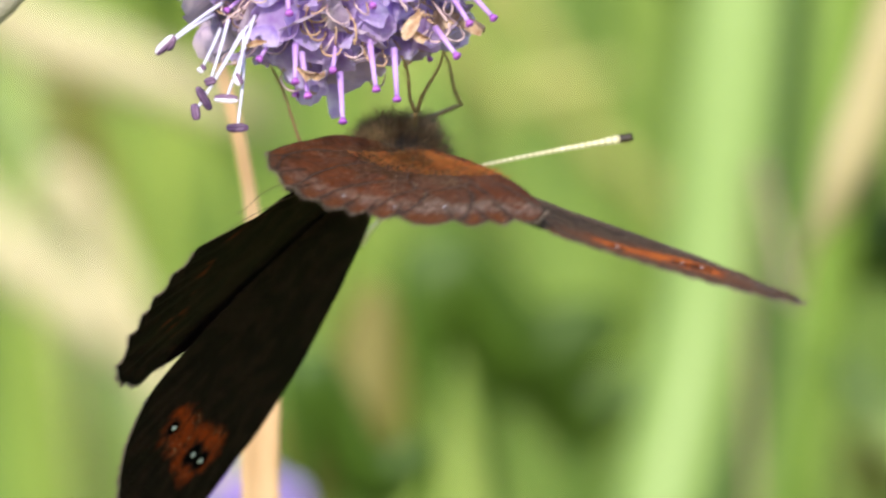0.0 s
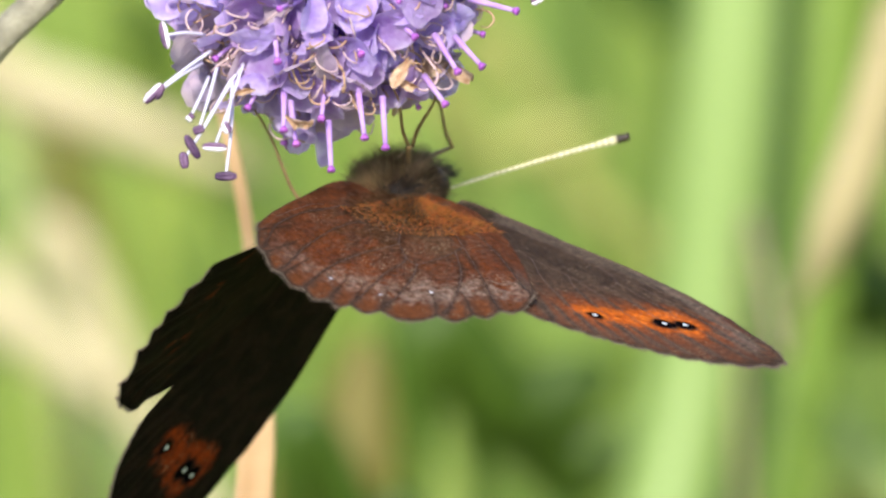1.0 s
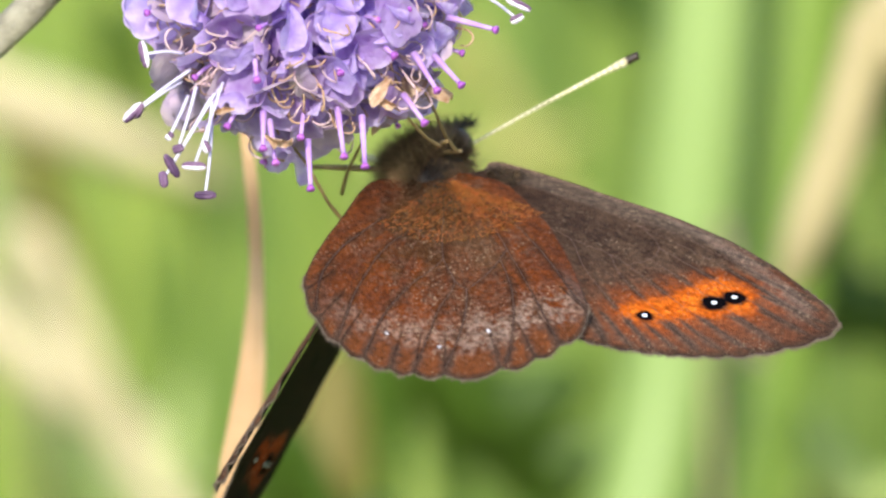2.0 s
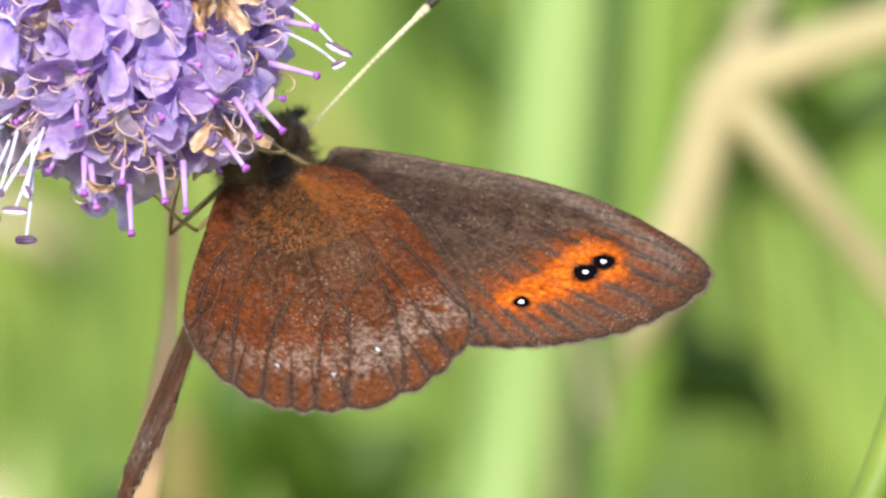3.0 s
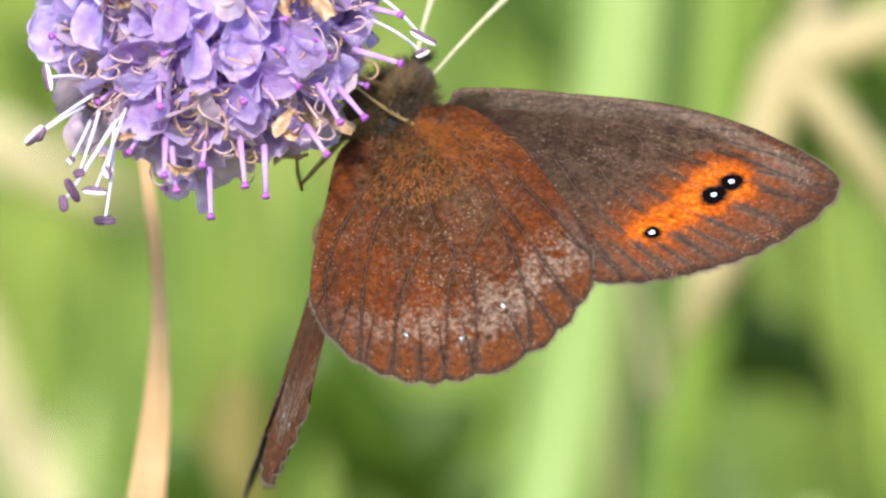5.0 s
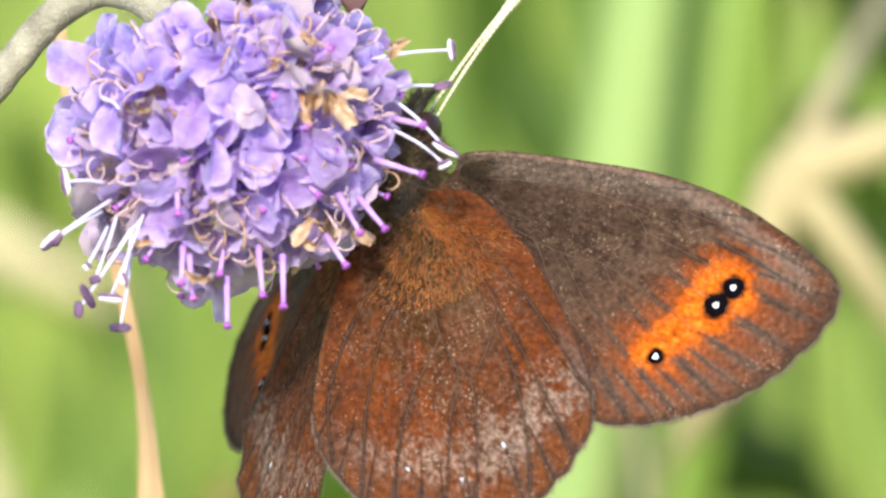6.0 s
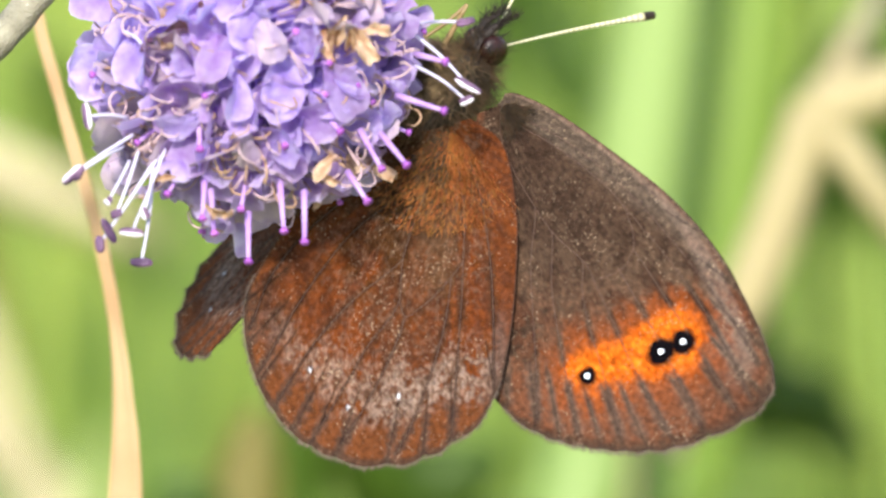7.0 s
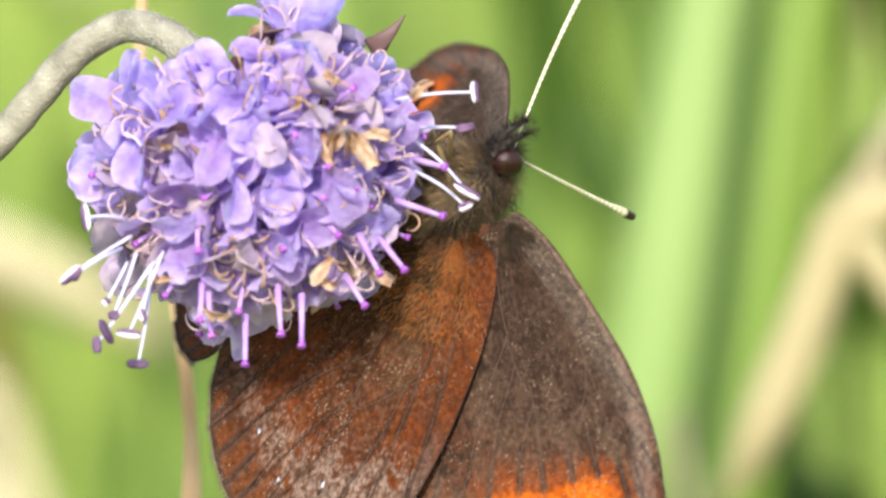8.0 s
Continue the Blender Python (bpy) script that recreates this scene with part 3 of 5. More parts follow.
        m = Matrix.Translation(d * 4.1 * MM) @ frame_to(d) @ Matrix.Rotation(rnd.uniform(0, 6.28), 4, "Z") @ Matrix.Diagonal((*([rnd.uniform(0.82, 1.1) * (1.0 + 0.22 * max(0.0, 0.2 - c))] * 3), 1))
        fl = new("floret", corollas[rnd.randrange(12)])
        wither = rnd.random()
        if not fl.data.materials:
            fl.data.materials.append(M_PETAL)
        fl.parent, fl.matrix_basis = root, m
        if wither < 0.30:
            fl.material_slots[0].link = "OBJECT"
            fl.material_slots[0].material = M_WITHER if wither < 0.08 else M_FADED
        if rnd.random() < 0.38:
            stl = new("style", styles[rnd.randrange(5)])
            stl.parent = fl
        for _ in range(rnd.choice((2, 2, 3, 3, 4))):
            cu = new("filament", curls[rnd.randrange(9)])
            cu.parent = fl
            cu.matrix_basis = pose(0, 0, rnd.uniform(-0.2, 0.6) * MM, 0, 0, rnd.uniform(0, 360))
    # loose curled filaments and bits of withered floret all over the head
    for _ in range(95):
        d = Vector((rnd.uniform(-1, 1), rnd.uniform(-1, 1), rnd.uniform(0.05, 1))).normalized()
        if d.dot(Vector((-0.5, 0.82, 0.15)).normalized()) > 0.8:
            continue
        cu = new("filament", curls[rnd.randrange(9)])
        cu.parent = root
        cu.matrix_basis = Matrix.Translation(d * rnd.uniform(4.4, 5.4) * MM) @ frame_to((d + Vector((rnd.gauss(0, 0.25), rnd.gauss(0, 0.25), 0))).normalized()) @ Matrix.Rotation(rnd.uniform(0, 6.28), 4, "Z") @ Matrix.Diagonal((*([rnd.uniform(0.8, 1.25)] * 3), 1))
    # the long stamens that stick out with their anthers
    stamens = [((-2.6, 8.0), (1.7, 8.4), 2, (0.1, -1), 0.58), ((-2.9, 6.3), (1.2, 6.5), 0, (1, 0.2), 0.52), ((-1.7, 6.0), (1.3, 3.1), 2, (1, -0.6), 0.8), ((-1.5, 4.2), (1.2, 2.3), 2, (1, 0.4), 0.4)]
    stamens += [((-16.6, 0.7), (-19.8, -1.4), 1, (0.9, 0.8), 0.7), ((-17.1, 0.1), (-19.5, -1.3), 0, (0.6, 1), 0.46), ((-16.9, 1.6), (-19.0, 1.7), 1, (0.15, -1), 0.76), ((-15.1, -0.3), (-17.9, -4.4), 0, (-0.5, 1), 0.73),
               ((-15.4, -0.6), (-18.4, -5.1), 0, (0.1, -1), 0.46), ((-14.9, -0.1), (-16.7, -4.5), 2, (1, -0.1), 0.67), ((-15.6, -1.9), (-16.2, -6.1), 0, (1, -0.05), 0.61), ((-15.5, -0.7), (-16.0, -3.5), 2, (0.4, -1), 0.34),
               ((-16.8, -0.7), (-17.9, -2.8), 2, (1, -1), 0.18), ((-17.0, 6.2), (-15.9, 5.3), 0, (1, -0.5), 0.21), ((-16.3, -0.1), (-17.5, -3.5), 0, (1, 0.3), 0.31)]
    styles_out = [((-3.4, 0.6), (-2.1, -1.0)), ((-5.2, -1.4), (-4.2, -2.9)), ((-4.5, 0.8), (-3.4, -1.2)), ((-2.5, 2.6), (-0.1, 1.8)), ((-12.5, -2.3), (-12.3, -4.5)), ((-8.8, -1.8), (-8.6, -4.4)),
                  ((-10.5, -3.5), (-10.5, -6.0)), ((-7.5, -2.4), (-7.5, -5.0)), ((-12.8, -1.7), (-12.9, -3.7)), ((-6.9, 2.2), (-5.6, 0.8)), ((-9.2, 2.2), (-8.5, 0.1)), ((-1.5, 4.8), (0.0, 4.4)),
                  ((-13.1, 1.7), (-13.0, 0.0)), ((-5.2, 4.0), (-4.5, 3.3))]
    for a, b in styles_out:
        p0 = (Vector((*a, 9.5)) - FLOWER) * MM
        p1 = (Vector((*b, 10.8)) - FLOWER) * MM
        e = (p1 - p0).normalized() * MM
        stl = link("style", mesh("style", *tube([p0, p0.lerp(p1, 0.35), p0.lerp(p1, 0.7), p1], [0.2 * MM, 0.17 * MM, 0.14 * MM, 0.13 * MM], 9)), M_PINKFIL, root, "violet style")
        link("stigma", mesh("stigma", *tube([p1 - e * 0.06, p1 + e * 0.08, p1 + e * 0.2, p1 + e * 0.26], [0.14 * MM, 0.22 * MM, 0.25 * MM, 0.17 * MM], 10)), M_STIGMA, stl)
    brown = [((-5.9, -0.4), (-6.6, -1.9)), ((-15.2, -1.9), (-14.9, -2.3)), ((-1.2, 9.0), (-0.7, 8.2)), ((-7.0, 5.4), (-4.6, 4.9)), ((-11.9, -2.9), (-11.0, -3.7)), ((-6.6, 9.4), (-5.7, 9.3)), ((-6.0, 5.9), (-5.0, 5.2)), ((-6.4, -0.9), (-6.0, -2.2)), ((-6.4, 6.3), (-4.2, 5.7)), ((-5.4, 5.0), (-3.2, 5.6)), ((-5.0, 6.9), (-3.4, 6.3)), ((-1.9, 8.9), (-1.2, 8.0)), ((-8.4, 8.0), (-7.6, 7.8))]
    for a, b in brown:
        p0 = (Vector((*a, 11.6)) - FLOWER) * MM
        p1 = (Vector((*b, 12.2)) - FLOWER) * MM
        ob = link("withered_floret", lobe_mesh((p1 - p0).length / MM * rnd.uniform(0.24, 0.36) + 0.14, 300 + int(a[0] * 10), 2.6), M_WITHER, root, "withered brown floret")
        ob.matrix_basis = Matrix.Translation((p0 + p1) / 2 + Vector((rnd.gauss(0, 0.25), rnd.gauss(0, 0.25), -0.5)) * MM) @ frame_to(Vector((rnd.gauss(0, 0.4), rnd.gauss(0, 0.4), 1))) @ Matrix.Rotation(rnd.uniform(0, 6.28), 4, "Z") @ Matrix.Diagonal((1.2, 0.68, 1.3, 1))
    for a, b, kind, way, size in stamens:
        p0 = (Vector((*a, 9.0 if a[0] < -3 else 6.0)) - FLOWER) * MM
        p1 = (Vector((*b, 10.5 if a[0] < -3 else 8.0)) - FLOWER) * MM
        ln = bezier([p0, (p0 + p1) / 2 + Vector((0.1, 0.12, 0.2)) * MM, p1], 10)
        fil = link("stamen", mesh("stamen", *tube(ln, [(0.105 - 0.003 * i) * MM for i in range(11)], 8)), M_FILAMENT, root, "long white filament")
        d = Vector((*way, 0.15)).normalized()
        across = d.cross(Vector((0, 0, 1))).normalized()
        for k in (-1, 1):
            al = [p1 + (d * size * f + across * k * 0.10 * (1 - 0.5 * f * f)) * MM for f in (-1, -0.8, -0.4, 0, 0.4, 0.8, 1)]
            link("anther", mesh("anther", *tube(al, [q * MM for q in (0.04, 0.11, 0.15, 0.13, 0.15, 0.11, 0.04)], 9, wob=0.5)),
                 M_POLLEN if (kind == 2 and k > 0) or (kind == 1 and k < 0) else M_ANTHER, fil)
    # broad rounded lobes of the outer florets
    for k, ((x, y), size, ang) in enumerate(LOBES):
        q = Vector((x, y, 0)) - Vector((FLOWER.x, FLOWER.y, 0))
        p = Vector((q.x, q.y, math.sqrt(max(0.5, 8.3 ** 2 - q.length_squared))))
        nor = (p.normalized() * 0.8 + Vector((0.1, -0.05, 0.5)) + Vector((rnd.gauss(0, 0.35), rnd.gauss(0, 0.35), 0))).normalized()
        if k < 2:
            nor = Vector((-0.15, 0.1, 1)).normalized()
        tip = Vector((math.cos(radians(ang)), math.sin(radians(ang)), 0))
        tip = (tip - nor * tip.dot(nor)).normalized()
        m = Matrix((tip, nor.cross(tip), nor)).transposed().to_4x4()
        ob = link("petal", lobe_mesh(size * (1.0 if k < 2 else rnd.uniform(0.72, 0.9)), 200 + k), M_FADED if k in (7, 16, 15) else M_PETAL, root)
        ob.matrix_basis = Matrix.Translation(p * MM) @ m
    return root


def build_far_flower():
    """A second, smaller head low down behind, far out of focus."""
    root = new("scabious_flower")
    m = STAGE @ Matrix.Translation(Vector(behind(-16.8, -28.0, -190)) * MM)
    root.matrix_world = m
    tagged(root, "small pale violet scabious flower head behind the dry leaf", "flower")
    link("receptacle", mesh("receptacle", *ball(2.4 * MM, 2.4 * MM, 2.4 * MM, 16, 10)), M_CORE, root)
    foot = m.inverted() @ Vector((m.translation.x - 0.01, m.translation.y + 0.02, -0.01))
    link("stem", mesh("stem", *tube(bezier([Vector((0, 0, 0)), foot * 0.3 + Vector((0.004, 0, 0)), foot], 20), 0.8 * MM, 8)), M_CULM, root)
    me = corolla_mesh(77)
    me.materials.append(M_PETAL)
    for i in range(40):
        c = 1 - 1.9 * (i + 0.5) / 40
        q = math.sqrt(1 - c * c)
        d = Vector((q * math.cos(2.4 * i), c, q * math.sin(2.4 * i)))
        fl = new("floret", me)
        fl.parent = root
        fl.matrix_basis = Matrix.Translation(d * 1.4 * MM) @ frame_to(d) @ Matrix.Diagonal((0.55, 0.55, 0.55, 1))


build_ground()
build_meadow()
build_sward()
build_big_blades()
build_straw_fork()
CULM = culm_root()
DRY = dry_leaf_root()
FLOWER_HEAD = build_flower()
build_far_flower()


# ---- the butterfly ----
# wing outlines: (degrees from straight out, millimetres from the hinge)
FORE_OUTLINE = [(80, 0.7), (50, 1.35), (20, 3.6), (6.0, 8.1), (1.5, 12.0), (-3.3, 16.0), (-8, 19.6), (-11.7, 22.5), (-14.5, 23.8), (-18.5, 24.0), (-23, 23.6), (-28.5, 23.0),
                (-34, 22.1), (-41, 20.7), (-47, 19.4), (-52, 18.0), (-56, 16.4), (-60, 13.5), (-67, 9), (-82, 4), (-120, 1.2)]
HIND_OUTLINE = [(52, 1.2), (15, 2.8), (-6, 4.3), (-26, 7.2), (-38.5, 11.0), (-44, 13.7), (-47.5, 15.6), (-52, 17.1), (-58, 18.3), (-65, 19.1), (-72, 19.35), (-78, 19.3), (-85, 18.9), (-91.5, 18.1), (-97.5, 17.1), (-104, 15.7), (-110, 13.9), (-116, 11.0), (-127, 7.2), (-152, 4.3), (-178, 2.2)]
FORE_VEINS = [-2, -6.5, -11, -15.5, -19.5, -24.5, -29, -32.5, -35.5, -38.5, -41.5, -44.5, -48, -53]      # where veins and folds end at the margin
HIND_VEINS = [-48, -57, -62, -68, -77, -82, -86, -91, -96, -102, -108]
# the veins: shares of the way out from the hinge, degrees
VEIN_PATHS = {
    "fore": [[(0.1, 0), (0.32, 2), (0.5, -1), (0.64, -5), (0.78, -9), (0.95, -13)], [(0.08, -12), (0.21, -6), (0.42, -6), (0.55, -9), (0.75, -13), (0.97, -17)], [(0.5, -8), (0.5, -14), (0.52, -21), (0.52, -28)],
             [(0.5, -15), (0.75, -18), (0.97, -19.5)], [(0.51, -21), (0.75, -23), (0.97, -24.5)], [(0.08, -52), (0.24, -39), (0.37, -33), (0.46, -28), (0.55, -28), (0.75, -29), (0.97, -29)],
             [(0.46, -28), (0.6, -33), (0.97, -35.5)], [(0.37, -33), (0.53, -39), (0.75, -41), (0.97, -41.5)], [(0.3, -36), (0.5, -44), (0.97, -48)]],
    "hind": [[(0.3, -30), (0.62, -40), (0.85, -46), (0.97, -48)], [(0.05, -45), (0.3, -48), (0.46, -52), (0.7, -55), (0.97, -57)], [(0.48, -57), (0.62, -59), (0.76, -62), (0.97, -67)],
             [(0.46, -52), (0.48, -58), (0.53, -66), (0.56, -71), (0.5, -75)], [(0.56, -71), (0.66, -72), (0.84, -75), (0.97, -77)], [(0.07, -80), (0.3, -79), (0.4, -78), (0.5, -74.5), (0.56, -75), (0.68, -79), (0.97, -82)],
             [(0.4, -78), (0.55, -87), (0.75, -91), (0.97, -91)], [(0.3, -98), (0.46, -102), (0.65, -101), (0.97, -97)], [(0.5, -116), (0.8, -112), (0.97, -104)]]}
FORE_SPOTS = ((-6.01, 17.02, 0.62), (-7.07, 16.24, 0.68), (-10.21, 13.39, 0.45))
HIND_SPOTS = ((-15.2, 0.29), (-16.05, 3.4), (-14.22, 5.66))
FORE_HINGE = (2.94, 2.56, 1.21)
HIND_HINGE = (0.35, 1.72, 0.53)
HIND_DROP = -0.42      # the hindwing lies under the forewing


def sstep(a, b, x):
    t = np.clip((x - a) / (b - a), 0, 1)
    return t * t * (3 - 2 * t)


def blur_noise(x, y, scale, seed):
    """Smooth value noise on arrays."""
    rs = np.random.RandomState(seed)
    g = rs.rand(128, 128)
    u, v = x * scale + 37.3, y * scale + 11.7
    iu, iv = np.floor(u).astype(int), np.floor(v).astype(int)
    fu, fv = u - iu, v - iv
    fu, fv = fu * fu * (3 - 2 * fu), fv * fv * (3 - 2 * fv)
    q = lambda a, b: g[a % 128, b % 128]
    return (q(iu, iv) * (1 - fu) + q(iu + 1, iv) * fu) * (1 - fv) + (q(iu, iv + 1) * (1 - fu) + q(iu + 1, iv + 1) * fu) * fv


def lerp(a, b, f):
    return a + (b - a) * f[..., None]


def rgb(r, g, b):
    return np.array(srgb(r, g, b)[:3])


def vein_curve(kind, path, n):
    """Share of the way out and angle at n + 1 places along a vein."""
    line = bezier([Vector((r, a / 100, 0)) for r, a in path], n)
    return [(q.x, q.y * 100) for q in line]


def vein_distance(kind, X, Y, R, ang):
    """How far each place lies from the nearest vein, in millimetres; short folds near the margin count as veins."""
    rad = np.hypot(X, Y)
    dv = np.full(X.shape, 9.0)
    for path in VEIN_PATHS[kind]:
        c = [(wing_reach(kind, a) * r, a) for r, a in vein_curve(kind, path, 12)]
        c = [(q * math.sin(radians(a)), q * math.cos(radians(a))) for q, a in c]
        for (x0, y0), (x1, y1) in zip(c, c[1:]):
            d2 = (x1 - x0) ** 2 + (y1 - y0) ** 2
            f = np.clip(((X - x0) * (x1 - x0) + (Y - y0) * (y1 - y0)) / d2, 0, 1)
            dv = np.minimum(dv, np.hypot(X - x0 - f * (x1 - x0), Y - y0 - f * (y1 - y0)))
    for v in (FORE_VEINS if kind == "fore" else HIND_VEINS):
        dv = np.minimum(dv, np.abs(ang - v) * math.pi / 180 * rad + 0.03 + 8 * np.clip(0.80 - R, 0, 1))
    return dv


def wing_colours(kind, X, Y, R, ang, under):
    """Pigment of a wing at places X (forward), Y (out); R is the share of the way to the margin, ang the angle in degrees."""
    n1 = blur_noise(X, Y, 1.1, 3) - 0.5
    n2 = blur_noise(X, Y, 3.5, 4) - 0.5
    n3 = blur_noise(X, Y, 9.0, 5) - 0.5
    rad = np.hypot(X, Y)
    streak = 0.6 * (blur_noise(rad * 0.25, ang * 0.22, 1.0, 6) - 0.5) + 0.6 * (blur_noise(rad * 0.7, ang * 0.6, 1.0, 7) - 0.5)      # runs out along the cells
    dv = vein_distance(kind, X, Y, R, ang)
    cell = np.zeros(X.shape)
    for i, v in enumerate(FORE_VEINS if kind == "fore" else HIND_VEINS):
        cell = np.where(ang < v, i + 1, cell)
    jag = np.sin(cell * 2.4 + 0.7) * 0.034 + n2 * 0.05
    vein = 1 - sstep(0.03, 0.12, dv)
    if kind == "fore":
        # orange band between its spots
        ax, ay, bx, by = -6.3, 16.6, -9.9, 13.3
        t = np.clip(((X - ax) * (bx - ax) + (Y - ay) * (by - ay)) / ((bx - ax) ** 2 + (by - ay) ** 2), 0, 1)
        db = np.hypot(X - ax - t * (bx - ax), Y - ay - t * (by - ay)) + n2 * 0.45 + n1 * 0.7
        width = 1.72 - 0.40 * sstep(0.1, 0.9, t) - 0.3 * np.exp(-((t - 0.5) / 0.16) ** 2)
        band = 1 - sstep(width - 0.5, width + 0.4, db)
        halo = 1 - sstep(width - 0.1, width + 2.4, db + 0.7 * n2 + 0.5 * n3)
        spots = [(np.hypot((X - sx), (Y - sy)) + n3 * 0.12, r) for sx, sy, r in FORE_SPOTS]
        if under:
            c = lerp(rgb(66, 49, 38) + 0 * X[..., None], rgb(89, 70, 55), sstep(-0.25, 0.3, 0.7 * n1 + 0.5 * n3 + 0.8 * streak))
            c = lerp(c, rgb(100, 60, 40), 0.5 * sstep(0.45, 0.72, R) * sstep(-0.35, 0.1, n2 + 0.2 * n1) * (1 - sstep(-27, -13, ang)))
            c = lerp(c, rgb(106, 60, 38), 0.62 * sstep(0.80, 0.87, R + n2 * 0.06) * (1 - sstep(0.955, 0.985, R)) * sstep(0.10, 0.30, dv))
            c = lerp(c, rgb(50, 37, 30), 0.5 * (1 - sstep(0.25, 0.65, R)))
            c = lerp(c, rgb(100, 88, 76), 0.6 * sstep(-9, -2, ang) + 0 * R)
            c = lerp(c, rgb(122, 106, 94), 0.7 * sstep(-20, -13, ang) * sstep(0.76, 0.84, R) * (1 - sstep(0.9, 0.95, R)))
            ray = sstep(0.77, 0.83, R + 0.04 * n2) * (1 - sstep(0.95, 0.98, R)) * (1 - 0.75 * sstep(-27, -17, ang))
            c = lerp(c, lerp(rgb(104, 88, 76) + 0 * X[..., None], rgb(112, 72, 50), sstep(0.12, 0.55, dv + 0.4 * n3)), 0.55 * ray)
            c = lerp(c, rgb(146, 72, 28), 0.75 * halo * sstep(0.1, 0.3, dv))
            c = lerp(c, lerp(rgb(196, 90, 18) + 0 * X[..., None], rgb(226, 118, 30), sstep(-0.3, 0.2, n3 + n2) * (1 - 0.5 * sstep(0.5, 1.0, db / width))), band)
            c = lerp(c, rgb(52, 36, 28), (0.2 + 0.4 * sstep(0.6, 0.85, R)) * vein * (1 - 0.75 * band))
        else:
            c = lerp(rgb(22, 13, 11) + 0 * X[..., None], rgb(36, 22, 19), sstep(-0.2, 0.3, n1))
            c = lerp(c, rgb(150, 56, 16), band * (1 - 0.75 * vein) * (1 - 0.8 * sstep(0.1, 0.35, n2 + 0.5 * n3)))
        for d, r in spots:
            c = lerp(c, rgb(14, 10, 12), 1 - sstep(r * 0.9, r * (1.5 if under else 1.75), d))
        for sx, sy, r in FORE_SPOTS:
            c = lerp(c, rgb(238, 240, 250), 0.9 - 0.9 * sstep(0.06, 0.18, np.hypot(X - sx, Y - sy)))
        edge = 0.985
    else:
        inner = np.interp(-ang, [45, 50, 57, 62, 69, 75, 80, 86, 93, 101, 108], [0.90, 0.77, 0.71, 0.72, 0.70, 0.75, 0.70, 0.72, 0.76, 0.82, 0.87]) + jag * 0.6
        outer = np.interp(-ang, [48, 53, 60, 67, 73, 77, 84, 89, 97, 103], [0.96, 0.90, 0.85, 0.88, 0.87, 0.86, 0.87, 0.87, 0.88, 0.94]) + 0.02 * n2 + 0.012 * np.sin(cell * 1.7)
        bright = np.interp(-ang, [44, 48, 55, 62, 69, 73, 78, 86, 95, 102, 112], [0.0, 0.55, 0.95, 0.9, 0.85, 0.7, 0.62, 0.62, 0.5, 0.25, 0.0])
        band = sstep(inner - 0.012, inner + 0.03, R) * (1 - sstep(outer - 0.03, outer + 0.03, R))
        if under:
            c = lerp(rgb(104, 57, 27) + 0 * X[..., None], rgb(78, 48, 31), sstep(-0.25, 0.25, 0.6 * n1 + 0.8 * streak))
            # dark olive at the root, brown in the middle cell
            c = lerp(c, rgb(62, 43, 25), 0.8 * (1 - sstep(0.30, 0.62, R + 0.28 * n1 + 0.2 * streak)) * (1 - sstep(-66, -52, ang)))
            c = lerp(c, rgb(92, 66, 46), 0.7 * sstep(-77, -73, ang) * (1 - sstep(-56, -52, ang)) * sstep(0.22, 0.30, R) * (1 - sstep(0.46, 0.54, R + 0.1 * n2)))
            # rust red fields inside the pale band
            red = np.interp(-ang, [30, 44, 50, 58, 64, 72, 78, 86, 94, 104, 116], [0.45, 0.75, 0.9, 0.8, 0.5, 0.4, 0.7, 0.8, 0.75, 0.7, 0.5])
            red = red * sstep(0.40, 0.58, R + 0.22 * n1 + 0.1 * np.sin(cell * 2.1)) * sstep(0.08, 0.4, dv + 0.3 * n3 + 0.25 * n2)
            c = lerp(c, lerp(rgb(112, 57, 26) + 0 * X[..., None], rgb(94, 51, 31), sstep(-0.3, 0.3, n2 + streak)), red)
            c = lerp(c, rgb(112, 58, 22), 0.7 * (1 - sstep(0.16, 0.36, R + 0.15 * n2)) * sstep(-58, -44, ang))
            # rust margin with grey rays along the veins
            rust = sstep(outer - 0.01, outer + 0.03, R) * (1 - sstep(-47, -43, ang))
            c = lerp(c, lerp(rgb(88, 66, 54) + 0 * X[..., None], rgb(106, 62, 35), sstep(0.12, 0.46, dv + 0.35 * n3)), 0.85 * rust)
            c = lerp(c, rgb(94, 74, 64), 0.75 * sstep(0.80, 0.90, R + 0.08 * n2) * sstep(-53, -47, ang) * (1 - sstep(-45, -40, ang)))
            c = lerp(c, rgb(98, 76, 60), 0.5 * sstep(0.05, 0.3, n3 + 0.6 * n2) * (1 - sstep(0.6, 0.75, R)))
            silver = lerp(rgb(104, 80, 64) + 0 * X[..., None], rgb(152, 131, 117), sstep(-0.25, 0.3, n3 + n2 * 0.7))
            c = lerp(c, silver, 0.85 * band * bright * sstep(-0.46, -0.16, n2 + 0.3 * n1) * (0.45 + 0.55 * sstep(0.02, 0.16, dv)))
            c = lerp(c, rgb(150, 128, 112), 0.45 * sstep(0.12, 0.3, n3 + 0.4 * n2) * sstep(inner - 0.10, inner, R) * (1 - sstep(inner, inner + 0.03, R)) * bright)
            c = lerp(c, rgb(38, 26, 20), (0.45 + 0.4 * sstep(0.5, 0.8, R)) * vein * sstep(0.1, 0.25, R))
        else:
            c = lerp(rgb(22, 13, 11) + 0 * X[..., None], rgb(36, 22, 19), sstep(-0.2, 0.3, n1))
            blob = sstep(0.70, 0.75, R) * (1 - sstep(0.80, 0.86, R)) * sstep(0.5, 0.9, dv)
